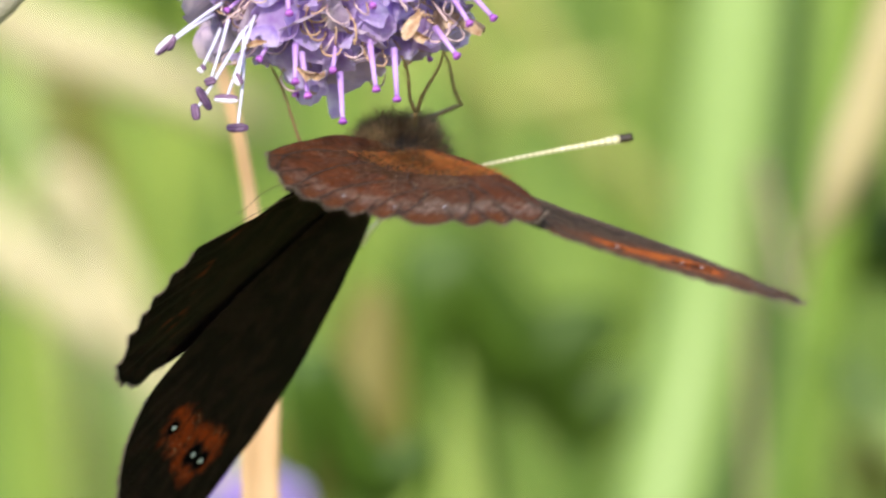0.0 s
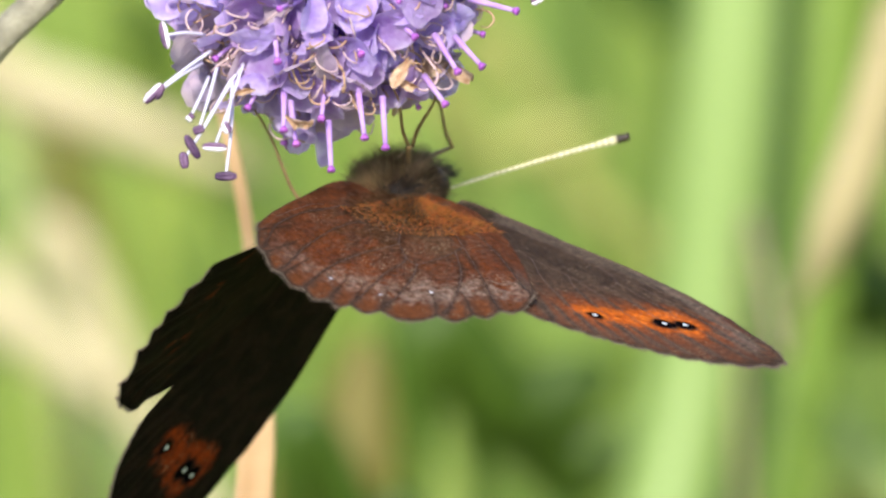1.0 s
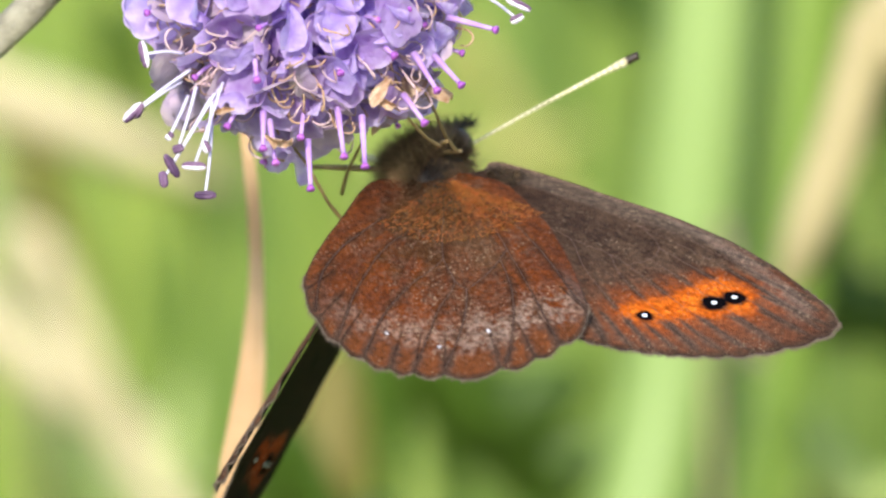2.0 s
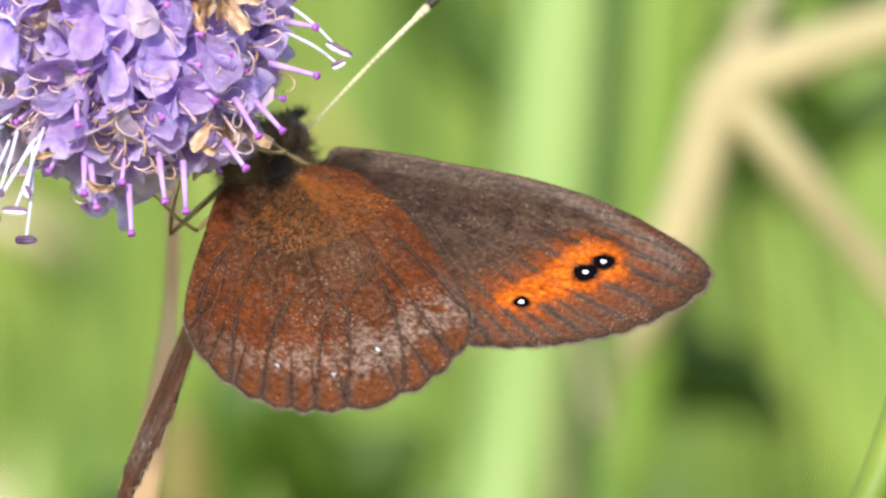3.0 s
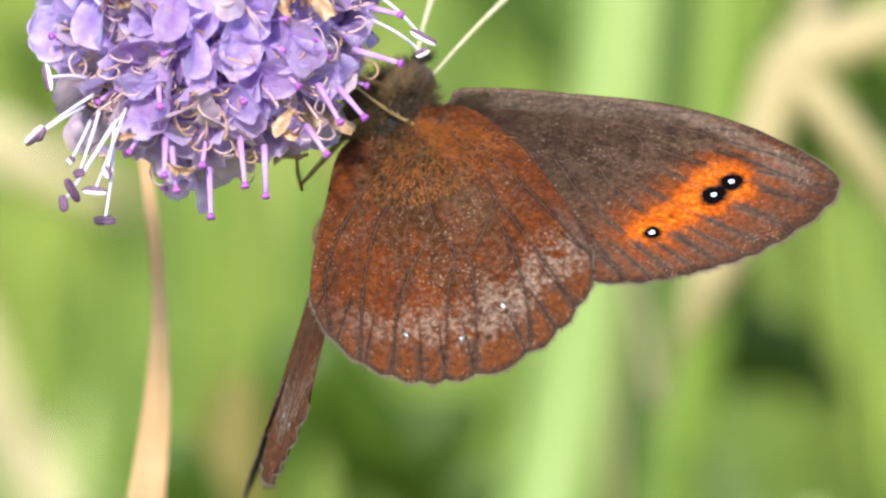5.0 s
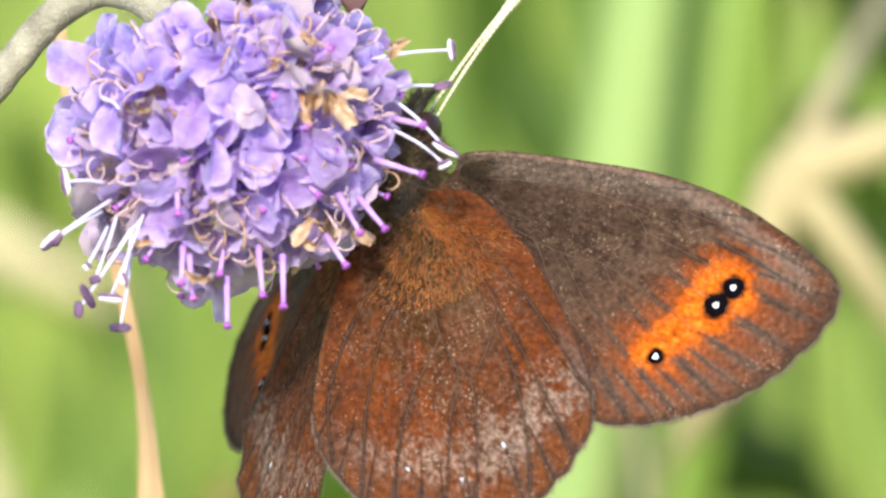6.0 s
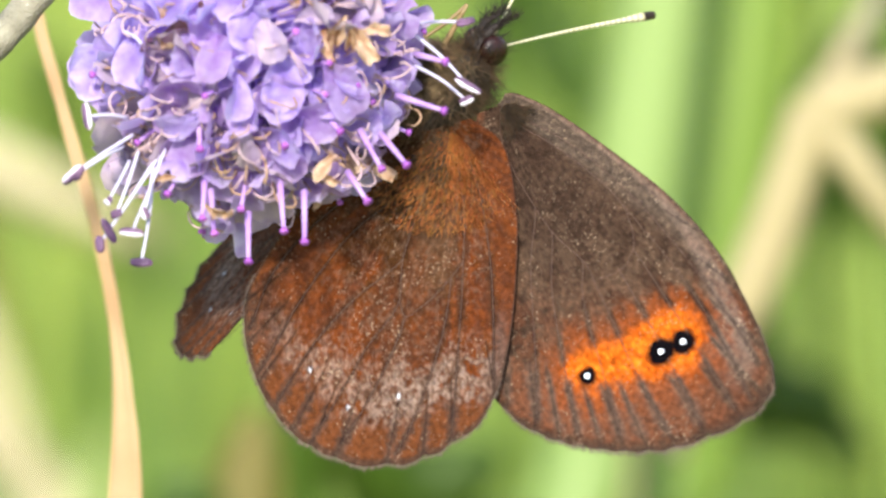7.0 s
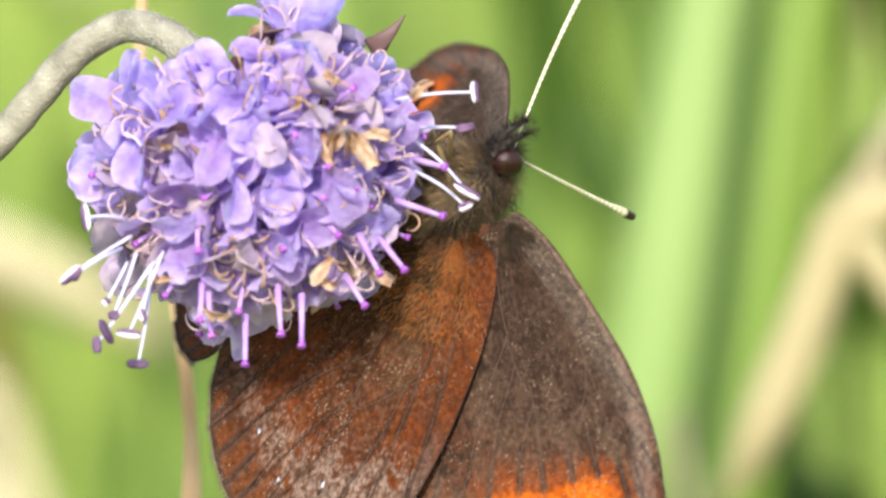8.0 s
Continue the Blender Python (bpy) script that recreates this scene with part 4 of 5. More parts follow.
            c = lerp(c, rgb(116, 46, 16), 0.7 * blob * sstep(-0.2, 0.2, n1 + 0.2))
        if under:
            for sx, sy in HIND_SPOTS:
                d = np.hypot(X - sx, Y - sy)
                c = lerp(c, rgb(40, 28, 24), 0.8 * (1 - sstep(0.14, 0.24, d)))
                c = lerp(c, rgb(240, 240, 246), 1 - sstep(0.07, 0.13, d))
        edge = 0.98
    c = lerp(c, rgb(72, 56, 46) if under else rgb(20, 14, 12), 0.8 * sstep(edge - 0.006, edge + 0.008, R))
    c = c * 0.86 * (1 + 0.34 * n3 + 0.22 * n2)[..., None]
    return np.clip(c, 0.002, 0.95)


def camber(kind, side, X, Y, R, A, veins):
    """Height of the wing's middle: gentle camber, furrows between the veins."""
    rad = np.hypot(X, Y)
    dv = np.min(np.abs(A[..., None] - np.array(veins)), axis=-1) * math.pi / 180 * rad
    Z = (0.04 + (0.28 if kind == "hind" else 0.05) * sstep(0.7, 1.0, R)) * np.sin(np.clip(dv, 0, 1.3) / 1.3 * math.pi / 2) * R
    Z = Z - 0.9 * (R * 0.9) ** 2 * 0.5 * np.sin(np.radians(A + 30)) ** 2 + 0.05 * (blur_noise(X, Y, 0.8, 9) - 0.5)
    if kind == "hind" and side == "left":
        Z = Z - 1.35 * (np.clip(2.0 - Y, 0, 9) / 6.5) ** 2      # the inner part folds down along the body
    return Z


def scallop(kind, a):
    """Depth of the notches in the margin at the vein ends, at the angles a."""
    veins = FORE_VEINS if kind == "fore" else HIND_VEINS
    a = np.asarray(a, float)
    nearest = np.min(np.abs(a[..., None] - np.array(veins)), axis=-1)
    gap = abs(veins[4] - veins[3]) / 2
    margin = sstep(-veins[0], -veins[0] + 8, -a) * (1 - sstep(-veins[-1] + 2, -veins[-1] + 12, -a))
    return margin * (0.12 if kind == "hind" else 0.13) * (1 - np.clip(nearest / gap, 0, 1)) ** 1.4


def wing_reach(kind, a):
    """How far the margin lies from the hinge at the angle a."""
    o = FORE_OUTLINE if kind == "fore" else HIND_OUTLINE
    return float(np.interp(-a, [-q[0] for q in o], [q[1] for q in o]))


def vein_lines(kind, side):
    """Places along each vein on the under side, in millimetres."""
    veins = FORE_VEINS if kind == "fore" else HIND_VEINS
    lines = [vein_curve(kind, path, 22) for path in VEIN_PATHS[kind]]
    out = []
    for ln in lines:
        pts = []
        for R, a in ln:
            L = wing_reach(kind, a) * R
            x, y = L * math.sin(radians(a)), L * math.cos(radians(a))
            z = float(camber(kind, side, np.array([x]), np.array([y]), np.array([R]), np.array([a]), veins)[0])
            z += (0.0 if kind == "fore" else HIND_DROP) - 0.07 * (1 - 0.75 * R)
            pts.append(Vector((x, y if side == "left" else -y, z)) * MM)
        out.append(pts)
    return out


def eyespot_mesh(r):
    """A low black disc with a white pupil."""
    verts, n = [], 20
    pupil = 0.16 / r
    for k, (q, h) in enumerate(((1.0, 0.0), (0.8, 0.012), (pupil + 0.03, 0.016), (pupil, 0.02), (0.0, 0.026))):
        for i in range(n):
            a = 2 * math.pi * i / n
            w = 1 + 0.10 * math.sin(3 * a + r * 19) + 0.06 * math.sin(7 * a + r * 7)
            verts.append(Vector((math.cos(a) * r * q * w, math.sin(a) * r * q * w, -h)) * MM)
    faces = [(k * n + i, (k + 1) * n + i, (k + 1) * n + (i + 1) % n, k * n + (i + 1) % n) for k in range(4) for i in range(n)]
    me = mesh("eyespot", verts, faces)
    me.materials.append(M_SPOT)
    me.materials.append(M_PUPIL)
    for f in me.polygons:
        f.material_index = 1 if f.index >= 3 * n else 0
    return me


def wing_mesh(name, kind, side):
    outline = FORE_OUTLINE if kind == "fore" else HIND_OUTLINE
    veins = FORE_VEINS if kind == "fore" else HIND_VEINS
    if kind == "hind" and side == "right":
        pts0 = [(r * math.sin(radians(a)), max(r * math.cos(radians(a)), -1.8)) for a, r in outline]      # its inner edge is folded away
        outline = [(math.degrees(math.atan2(x, y)), math.hypot(x, y)) for x, y in pts0]
        outline = [(a if a < 90 else a - 360, r) for a, r in outline]
    pts = [Vector((r * math.sin(radians(a)), r * math.cos(radians(a)), 0)) for a, r in outline]
    ns, nr = 460, 110
    rim = np.array([tuple(p) for p in bezier(pts, ns)])
    a = np.degrees(np.arctan2(rim[:, 0], rim[:, 1]))
    a = np.where(a > 120, a - 360, a)
    length = np.hypot(rim[:, 0], rim[:, 1])
    length = length - scallop(kind, a)
    r = np.linspace(0, 1, nr + 1) ** 0.85
    ang_rim = np.radians(a)
    X = np.outer(r, length * np.sin(ang_rim))
    Y = np.outer(r, length * np.cos(ang_rim))
    R = np.outer(r, np.ones(ns + 1))
    A = np.outer(np.ones(nr + 1), a)
    rad = np.hypot(X, Y)
    Z = camber(kind, side, X, Y, R, A, veins)
    half = 0.07 * (1 - 0.75 * R)
    cu = wing_colours(kind, X, Y, R, A, True)
    cd = wing_colours(kind, X, Y, R, A, False)
    flip = -1 if side == "right" else 1
    n = (nr + 1) * (ns + 1)
    lift = 0.0 if kind == "fore" else HIND_DROP
    top = np.stack([X, Y * flip, Z + half + lift], -1).reshape(-1, 3)
    low = np.stack([X, Y * flip, Z - half + lift], -1).reshape(-1, 3)
    verts = np.concatenate([top, low]) * MM
    idx = np.arange(n).reshape(nr + 1, ns + 1)
    q = np.stack([idx[:-1, :-1], idx[:-1, 1:], idx[1:, 1:], idx[1:, :-1]], -1).reshape(-1, 4)
    e = np.stack([idx[-1, :-1], idx[-1, 1:], idx[-1, 1:] + n, idx[-1, :-1] + n], -1)
    faces = np.concatenate([q[:, ::-1] if flip < 0 else q, (q[:, ::-1] if flip > 0 else q) + n, e if flip < 0 else e[:, ::-1]])
    me = bpy.data.meshes.new(name)
    me.vertices.add(len(verts))
    me.vertices.foreach_set("co", verts.ravel())
    me.loops.add(faces.size)
    me.loops.foreach_set("vertex_index", faces.ravel())
    me.polygons.add(len(faces))
    me.polygons.foreach_set("loop_start", np.arange(0, faces.size, 4))
    me.polygons.foreach_set("use_smooth", np.ones(len(faces), bool))
    me.update(calc_edges=True)
    me.validate()
    att = me.color_attributes.new("pigment", "FLOAT_COLOR", "POINT")
    cols = np.concatenate([cd.reshape(-1, 3), cu.reshape(-1, 3)])
    att.data.foreach_set("color", np.concatenate([cols, np.ones((2 * n, 1))], 1).astype(np.float32).ravel())
    return me


def wing_material():
    """Pigment of the wing under a layer of tiny scales, whose glints are painted on as pale flecks."""
    m = material("wing_scales", (0.56, 0.56, 0.57, 1), (1.26, 1.22, 1.18, 1), 3000, 0.8, 0.9, 7000, attr="pigment", spec=0.05, detail=4)
    n, l = m.node_tree.nodes, m.node_tree.links
    b = n["Principled BSDF"]
    base = b.inputs["Base Color"].links[0].from_socket
    co = n.new("ShaderNodeTexCoord")
    no = n.new("ShaderNodeTexNoise")
    no.inputs["Scale"].default_value, no.inputs["Detail"].default_value = 6200, 3.0
    big = n.new("ShaderNodeTexNoise")
    big.inputs["Scale"].default_value, big.inputs["Detail"].default_value = 420, 2.0
    for q in (no, big):
        l.new(co.outputs["Object"], q.inputs["Vector"])
    add_ = n.new("ShaderNodeMath")
    add_.operation = "MULTIPLY_ADD"
    add_.inputs[1].default_value = 0.36
    l.new(big.outputs["Fac"], add_.inputs[0])
    l.new(no.outputs["Fac"], add_.inputs[2])
    ramp = n.new("ShaderNodeMapRange")
    ramp.inputs[1].default_value, ramp.inputs[2].default_value = 0.815, 0.93
    ramp.inputs[4].default_value = 0.6
    l.new(add_.outputs[0], ramp.inputs[0])
    pig = n.new("ShaderNodeAttribute")
    pig.attribute_name = "pigment"
    dark = n.new("ShaderNodeMapRange")      # the black upper side gets none of the pale painted glints
    dark.inputs[1].default_value, dark.inputs[2].default_value = 0.012, 0.045
    l.new(pig.outputs["Fac"], dark.inputs[0])
    both = n.new("ShaderNodeMath")
    both.operation = "MULTIPLY"
    l.new(ramp.outputs[0], both.inputs[0])
    l.new(dark.outputs[0], both.inputs[1])
    mx = n.new("ShaderNodeMix")
    mx.data_type = "RGBA"
    l.new(both.outputs[0], mx.inputs[0])
    l.new(base, mx.inputs[6])
    mx.inputs[7].default_value = srgb(176, 152, 126)
    l.new(mx.outputs[2], b.inputs["Base Color"])
    return m


M_WING = wing_material()


def antenna_mesh():
    """A ringed shaft with a dark flattened club, along +z, 11 mm long."""
    line = [Vector((0.25 * math.sin(i / 60 * math.pi) * MM, 0, 11.0 * MM * i / 60)) for i in range(61)]
    rad = [(0.064 + 0.005 * (i % 2) + 0.0015 * i + (0.10 * math.sin((i - 49) / 11 * math.pi * 0.75) if i > 49 else 0)) * MM for i in range(61)]
    me = mesh("antenna", *tube(line, rad, 8))
    for m in (M_ANTENNA, M_RING, M_CLUB):
        me.materials.append(m)
    for k, f in enumerate(me.polygons):
        i = k // 8
        f.material_index = 2 if i >= 56 else (1 if i % 2 and i > 2 else 0)
    return me


def build_butterfly():
    rnd = random.Random(21)
    root = new("butterfly")
    root.matrix_world = at(-8, -9)
    tagged(root, "brown butterfly with orange-banded, eyespotted wings clinging to the flower", "butterfly")
    parts = {"root": root}
    # thorax and abdomen
    buf = ball(3.1 * MM, 1.9 * MM, 1.9 * MM, 24, 16, Vector((1.7 * MM, 0, 0)))
    thorax = link("thorax", mesh("thorax", *buf), M_BODY, root, "dark hairy thorax")
    line = bezier([Vector((-0.3, 0, 0.2)) * MM, Vector((-3.4, -1.5, 0.9)) * MM, Vector((-5.8, -2.2, 1.0)) * MM, Vector((-7.9, -2.6, 0.9)) * MM], 36)
    rad = []
    for i in range(37):
        f = i / 36
        r = 0.75 + 0.25 * math.sin(f * math.pi) - 0.68 * (max(0, f - 0.8) / 0.2) ** 2
        rad.append((r - 0.10 * abs(math.sin(f * 8 * math.pi)) ** 6) * MM)
    me = mesh("abdomen", *tube(line, rad, 18))
    for m in (M_ABDOMEN, M_BODY):
        me.materials.append(m)
    for f in me.polygons:
        f.material_index = 1 if f.normal.z > 0.25 else 0      # dark back, pale belly
    link("abdomen", me, M_ABDOMEN, root, "segmented abdomen with a dark back and a pale tan belly")
    # head with eyes and palps
    head = link("head", mesh("head", *ball(0.95 * MM, 1.05 * MM, 1.0 * MM, 18, 12, Vector((4.9 * MM, 0, 0)))), M_BODY, root)
    for s in (-1, 1):
        link("eye", mesh("eye", *ball(0.84 * MM, 0.55 * MM, 0.9 * MM, 18, 12, Vector((5.15 * MM, s * 0.82 * MM, 0.05 * MM)))), M_EYE, head, "round dark brown compound eye")
        ln = bezier([Vector((5.4, s * 0.35, -0.6)) * MM, Vector((6.3, s * 0.45, -0.5)) * MM, Vector((7.2, s * 0.5, 0.0)) * MM], 10)
        palp = link("palp", mesh("palp", *tube(ln, [0.24 * MM, 0.28 * MM, 0.28 * MM, 0.26 * MM, 0.24 * MM, 0.22 * MM, 0.2 * MM, 0.17 * MM, 0.13 * MM, 0.08 * MM, 0.03 * MM], 8)), M_BODY, head, "dark bristly palp")
        pl = [(ln[i % 11] / MM, Vector((1.2, s * 0.3 + rnd.gauss(0, 0.6), rnd.gauss(0, 0.8)))) for i in range(260)]
        tagged(link("bristles", mesh("bristles", *fur(rnd, pl, 0.95, 0.25)), M_BODY, head), kind="stuff")
    # fur of thorax, head and wing roots
    pl = []
    for _ in range(3600):
        d = Vector((rnd.gauss(0, 1), rnd.gauss(0, 1), rnd.gauss(0, 1))).normalized()
        p = Vector((1.7 + 3.1 * d.x, 1.87 * d.y, 1.87 * d.z))
        pl.append((p, Vector((d.x * 0.5 - 0.35, d.y, d.z))))
    tagged(link("fur", mesh("fur", *fur(rnd, pl, 1.45, 0.35, 0.016)), M_THORAXFUR, thorax, "brown body hair"), kind="stuff")
    pl = []
    for _ in range(1400):
        d = Vector((rnd.gauss(0.25, 0.4), rnd.choice((-1, 1)), rnd.gauss(-1.0, 0.35))).normalized()
        pl.append((Vector((2.0 + 2.8 * d.x, 1.87 * d.y, 1.87 * d.z)), Vector((d.x * 0.5 - 0.4, d.y, d.z))))
    tagged(link("side_fur", mesh("side_fur", *fur(rnd, pl, 1.6, 0.3, 0.015)), M_PALEFUR, thorax, "pale tan hair on the flank"), kind="stuff")
    pl = []
    for _ in range(600):
        d = Vector((rnd.gauss(0, 1), rnd.gauss(0, 1), rnd.gauss(0, 1))).normalized()
        if abs(d.y) < 0.75:
            pl.append((Vector((4.9 + 0.9 * d.x, 1.0 * d.y, 0.95 * d.z)), Vector((d.x + 0.2, d.y, d.z))))
    tagged(link("fur", mesh("fur", *fur(rnd, pl, 1.1, 0.3, 0.016)), M_FUR, head, "blackish hair of the head"), kind="stuff")
    pl = []
    for _ in range(1700):
        d = Vector((rnd.gauss(-0.2, 0.7), rnd.gauss(0, 0.45), -1)).normalized()
        pl.append((Vector((1.6 + 3.1 * d.x, 1.9 * d.y, 1.9 * d.z)), Vector((d.x * 0.5 - 0.6, d.y, d.z))))
    tagged(link("belly_fur", mesh("belly_fur", *fur(rnd, pl, 1.35, 0.35, 0.014)), M_TANFUR, thorax, "tan body hair beneath"), kind="stuff")
    pl = []
    for _ in range(900):
        i = rnd.randrange(36)
        a = rnd.uniform(0, 2 * math.pi)
        d = Vector((-0.9, math.cos(a), math.sin(a)))
        pl.append((line[i] / MM + Vector((0, math.cos(a), math.sin(a))) * rad[i] / MM * 0.97, d))
    tagged(link("hair", mesh("hair", *fur(rnd, pl, 0.4, 0.2, 0.014)), M_TANFUR, root), kind="stuff")
    # wings
    for side in ("left", "right"):
        s = 1 if side == "left" else -1
        for kind, hinge in (("fore", FORE_HINGE), ("hind", HIND_HINGE)):
            ob = link(kind + "wing", wing_mesh(kind + "wing", kind, side), M_WING, root,
                      "brown forewing with orange band and white-pupilled black eyespots" if kind == "fore" else "rusty brown hindwing with a silvery band and scalloped edge")
            parts[side + kind] = ob
            # rust hair at the wing root, dark hair beside it
            for count, lo, hi, reach, length, mat, text in ((420, -66, -18, 3.8, 0.6, M_RUSTFUR, "rusty hair at the wing root"), (420, -112, -58, 3.2, 0.8, M_FUR, "dark hair at the wing root"), (160, -112, -40, 5.0, 0.5, M_TANFUR, "tan hair over the wing root"), (2300, -114, -20, 6.0, 0.5, M_GOLDFUR, "golden fuzz over the wing root")) if kind == "hind" else ((260, -45, 20, 2.2, 0.8, M_FUR, "dark hair at the wing root"), (520, -40, 26, 1.8, 0.8, M_THORAXFUR, "brown hair at the wing root")):
                pl = []
                for _ in range(count):
                    a = radians(rnd.uniform(lo, hi))
                    rr = 0.3 + (reach - 0.3) * rnd.random() ** 1.1
                    x, y, deg = rr * math.sin(a), rr * math.cos(a), math.degrees(a)
                    share = rr / wing_reach(kind, deg)
                    z = float(camber(kind, side, np.array([x]), np.array([y]), np.array([share]), np.array([deg]), FORE_VEINS if kind == "fore" else HIND_VEINS)[0]) + (0.0 if kind == "fore" else HIND_DROP)
                    pl.append((Vector((x, s * y, z - 0.07 * (1 - 0.75 * share))), Vector((math.sin(a), s * math.cos(a), -0.35))))
                tagged(link("root_hair", mesh("root_hair", *fur(rnd, pl, length, 0.22, 0.015)), mat, ob, text), kind="stuff")
            pl = []
            lo, hi = (-54, -9) if kind == "fore" else (-112, -46)
            for _ in range(1500):
                a = rnd.uniform(lo, hi)
                L = wing_reach(kind, a) - float(scallop(kind, a))
                x, y = L * math.sin(radians(a)), L * math.cos(radians(a))
                if kind == "hind" and side == "right" and y < -1.7:
                    continue
                z = float(camber(kind, side, np.array([x]), np.array([y]), np.array([1.0]), np.array([a]), FORE_VEINS if kind == "fore" else HIND_VEINS)[0]) + (0.0 if kind == "fore" else HIND_DROP)
                pl.append((Vector((x, s * y, z)), Vector((math.sin(radians(a)), s * math.cos(radians(a)), 0))))
            tagged(link("fringe", mesh("fringe", *fur(rnd, pl, 0.36, 0.25, 0.012)), M_FRINGE, ob, "pale hair fringe of the wing margin"), kind="stuff")
            for ln in vein_lines(kind, side):
                link("vein", mesh("vein", *tube(ln, [0.024 * MM * (1.0 - 0.3 * k / len(ln)) for k in range(len(ln))], 5)), M_VEIN, ob)
            if kind == "fore":
                for sx, sy, sr in FORE_SPOTS:
                    a = math.degrees(math.atan2(sx, sy))
                    R = math.hypot(sx, sy) / wing_reach(kind, a)
                    z = float(camber(kind, side, np.array([sx]), np.array([sy]), np.array([R]), np.array([a]), FORE_VEINS)[0])
                    for face in (-1, 1):
                        sp = link("eyespot", eyespot_mesh(sr * 0.92), M_SPOT, ob, "black eyespot with a white pupil")
                        sp.matrix_basis = pose(sx * MM, s * sy * MM, (z + face * (0.07 * (1 - 0.75 * R) + 0.022)) * MM, 180 if face > 0 else 0)
    # four walking legs, each of a thigh and a shin with its foot
    for name, lat in (("mid_left", 1), ("hind_left", 1), ("mid_right", -1), ("hind_right", -1)):
        k_up = 5.5 / 4.0 if "hind" in name else 1.0
        th = link("thigh", mesh("thigh", *tube([Vector((0, 0, z * k_up)) * MM for z in (0, 0.6, 2.0, 3.4, 4.0)], [0.13 * MM, 0.18 * MM, 0.17 * MM, 0.13 * MM, 0.10 * MM], 8)), M_LEG, root)
        zs = (0, 0.4, 1.5, 3.0, 3.4, 3.5, 4.2, 4.9, 5.6, 6.1, 6.4)
        buf = ([], [])
        add(buf, tube([Vector((0.12 * math.sin(z) * MM, 0, z * MM)) for z in zs], [0.10 * MM, 0.11 * MM, 0.10 * MM, 0.09 * MM, 0.095 * MM, 0.07 * MM, 0.075 * MM, 0.065 * MM, 0.07 * MM, 0.06 * MM, 0.045 * MM], 8))
        for k in range(14):
            z = 0.6 + k * 0.35
            a = rnd.uniform(0, 6.28)
            d = Vector((math.cos(a), math.sin(a), 0.9)) * 0.32 * MM
            p = Vector((0, 0, z * MM))
            add(buf, ([p + Vector((0.03 * MM, 0, 0)), p - Vector((0.03 * MM, 0, 0)), p + d], [(0, 1, 2)]))
        sh = link("shin", mesh("shin", *buf), M_LEG, root)
        parts[name] = (th, sh)
    am = antenna_mesh()
    for side in ("left", "right"):
        ob = new("antenna", am)
        ob.parent = root
        tagged(ob, "pale ringed antenna with a dark club")
        parts[side + "antenna"] = ob
    return parts


BUTTERFLY = build_butterfly()

# how far the wind pushes the flower aside: seconds, millimetres right, up and towards the camera
WIND = [(0, (-0.1, -0.1, 0)), (0.2, (-1.3, -0.4, 0)), (0.5, (-0.45, 0.3, 0)), (0.8, (0.4, 0.5, 0)), (1, (-0.2, 0.2, 0)), (1.2, (-0.55, -0.5, 0)), (2.3, (0.4, -0.3, 0)), (2.5, (0.45, 0, 0)), (2.6, (0.1, 0.15, 0)), (3, (-1.2, 0.7, 0)), (3.1, (-1, 0.65, 0)), (3.2, (-0.8, 0.6, 0)), (3.5, (-0.3, 0.45, 0)), (4, (-0.4, 0.4, 0)), (4.5, (-0.4, 0.35, 0)), (4.6, (-0.38, 0.1, 0)), (4.7, (-0.35, -0.1, 0)), (5.8, (0.7, -1.2, 0)), (5.9, (0.9, -1, 0)), (6, (1.05, -0.85, 0)), (6.5, (-0.3, -0.45, 0)), (6.8, (-0.1, 0, 0)), (7, (0.75, -0.9, 0)), (7.2, (0.8, -0.3, 0)), (7.5, (0, 0, 0)), (7.6, (0.15, -0.4, 0)), (7.7, (-0.3, -0.7, 0)), (8, (-0.85, -1, 0))]


BODY_ROWS = [
    (0, at(-8.45, -8.51, 0, 66.0, 64.7, -15.0)),
    (0.2, at(-8.92, -8.79, 0, 106.3, 63.7, 25.0)),
    (0.5, at(-8.68, -8.91, 0, 114.0, 59.2, 36.6)),
    (0.8, at(-8.08, -9.42, 0, 85.4, 56.9, 8.2)),
    (1, at(-8.03, -8.35, 0, 98.9, 60.1, 20.1)),
    (1.2, at(-7.49, -8.02, 0, 119.7, 58.3, 44.3)),
    (2.3, at(-4.41, -6.27, 0, 116.8, 52.2, 49.6)),
    (2.5, at(-4.37, -6.02, 0, 124.1, 53.2, 54.9)),
    (3, at(-3.37, -4.34, 0, 125.3, 53.0, 63.5)),
    (3.5, at(-2.60, -2.48, 0, 125.4, 44.6, 66.3)),
    (4, at(-2.54, -3.33, 0, 127.1, 44.3, 69.6)),
    (4.5, at(-1.86, -2.47, 0, 119.0, 50.1, 61.8)),
    (4.7, at(-1.15, -2.50, 0, 119.4, 52.2, 62.3)),
    (5.8, at(-1.62, -1.63, 0, 124.9, 31.5, 63.4)),
    (6, at(-1.59, -0.33, 0, 130.1, 19.6, 73.3)),
    (6.5, at(-1.32, 0.14, 0, 128.9, 22.3, 69.9)),
    (6.8, at(-0.98, 0.24, 0, 126.9, 16.0, 64.2)),
    (7, at(-0.88, 1.25, 0, 127.8, 3.0, 52.2)),
    (7.2, at(-0.77, 1.31, 0, 128.2, 1.0, 53.2)),
    (7.5, at(-0.17, 0.76, 0, 115.8, -10.3, 53.4)),
    (7.7, at(0.35, 0.80, 0, 116.8, -14.5, 54.1)),
    (8, at(0.10, 1.58, 0, 123.5, -23.1, 48.2)),
]
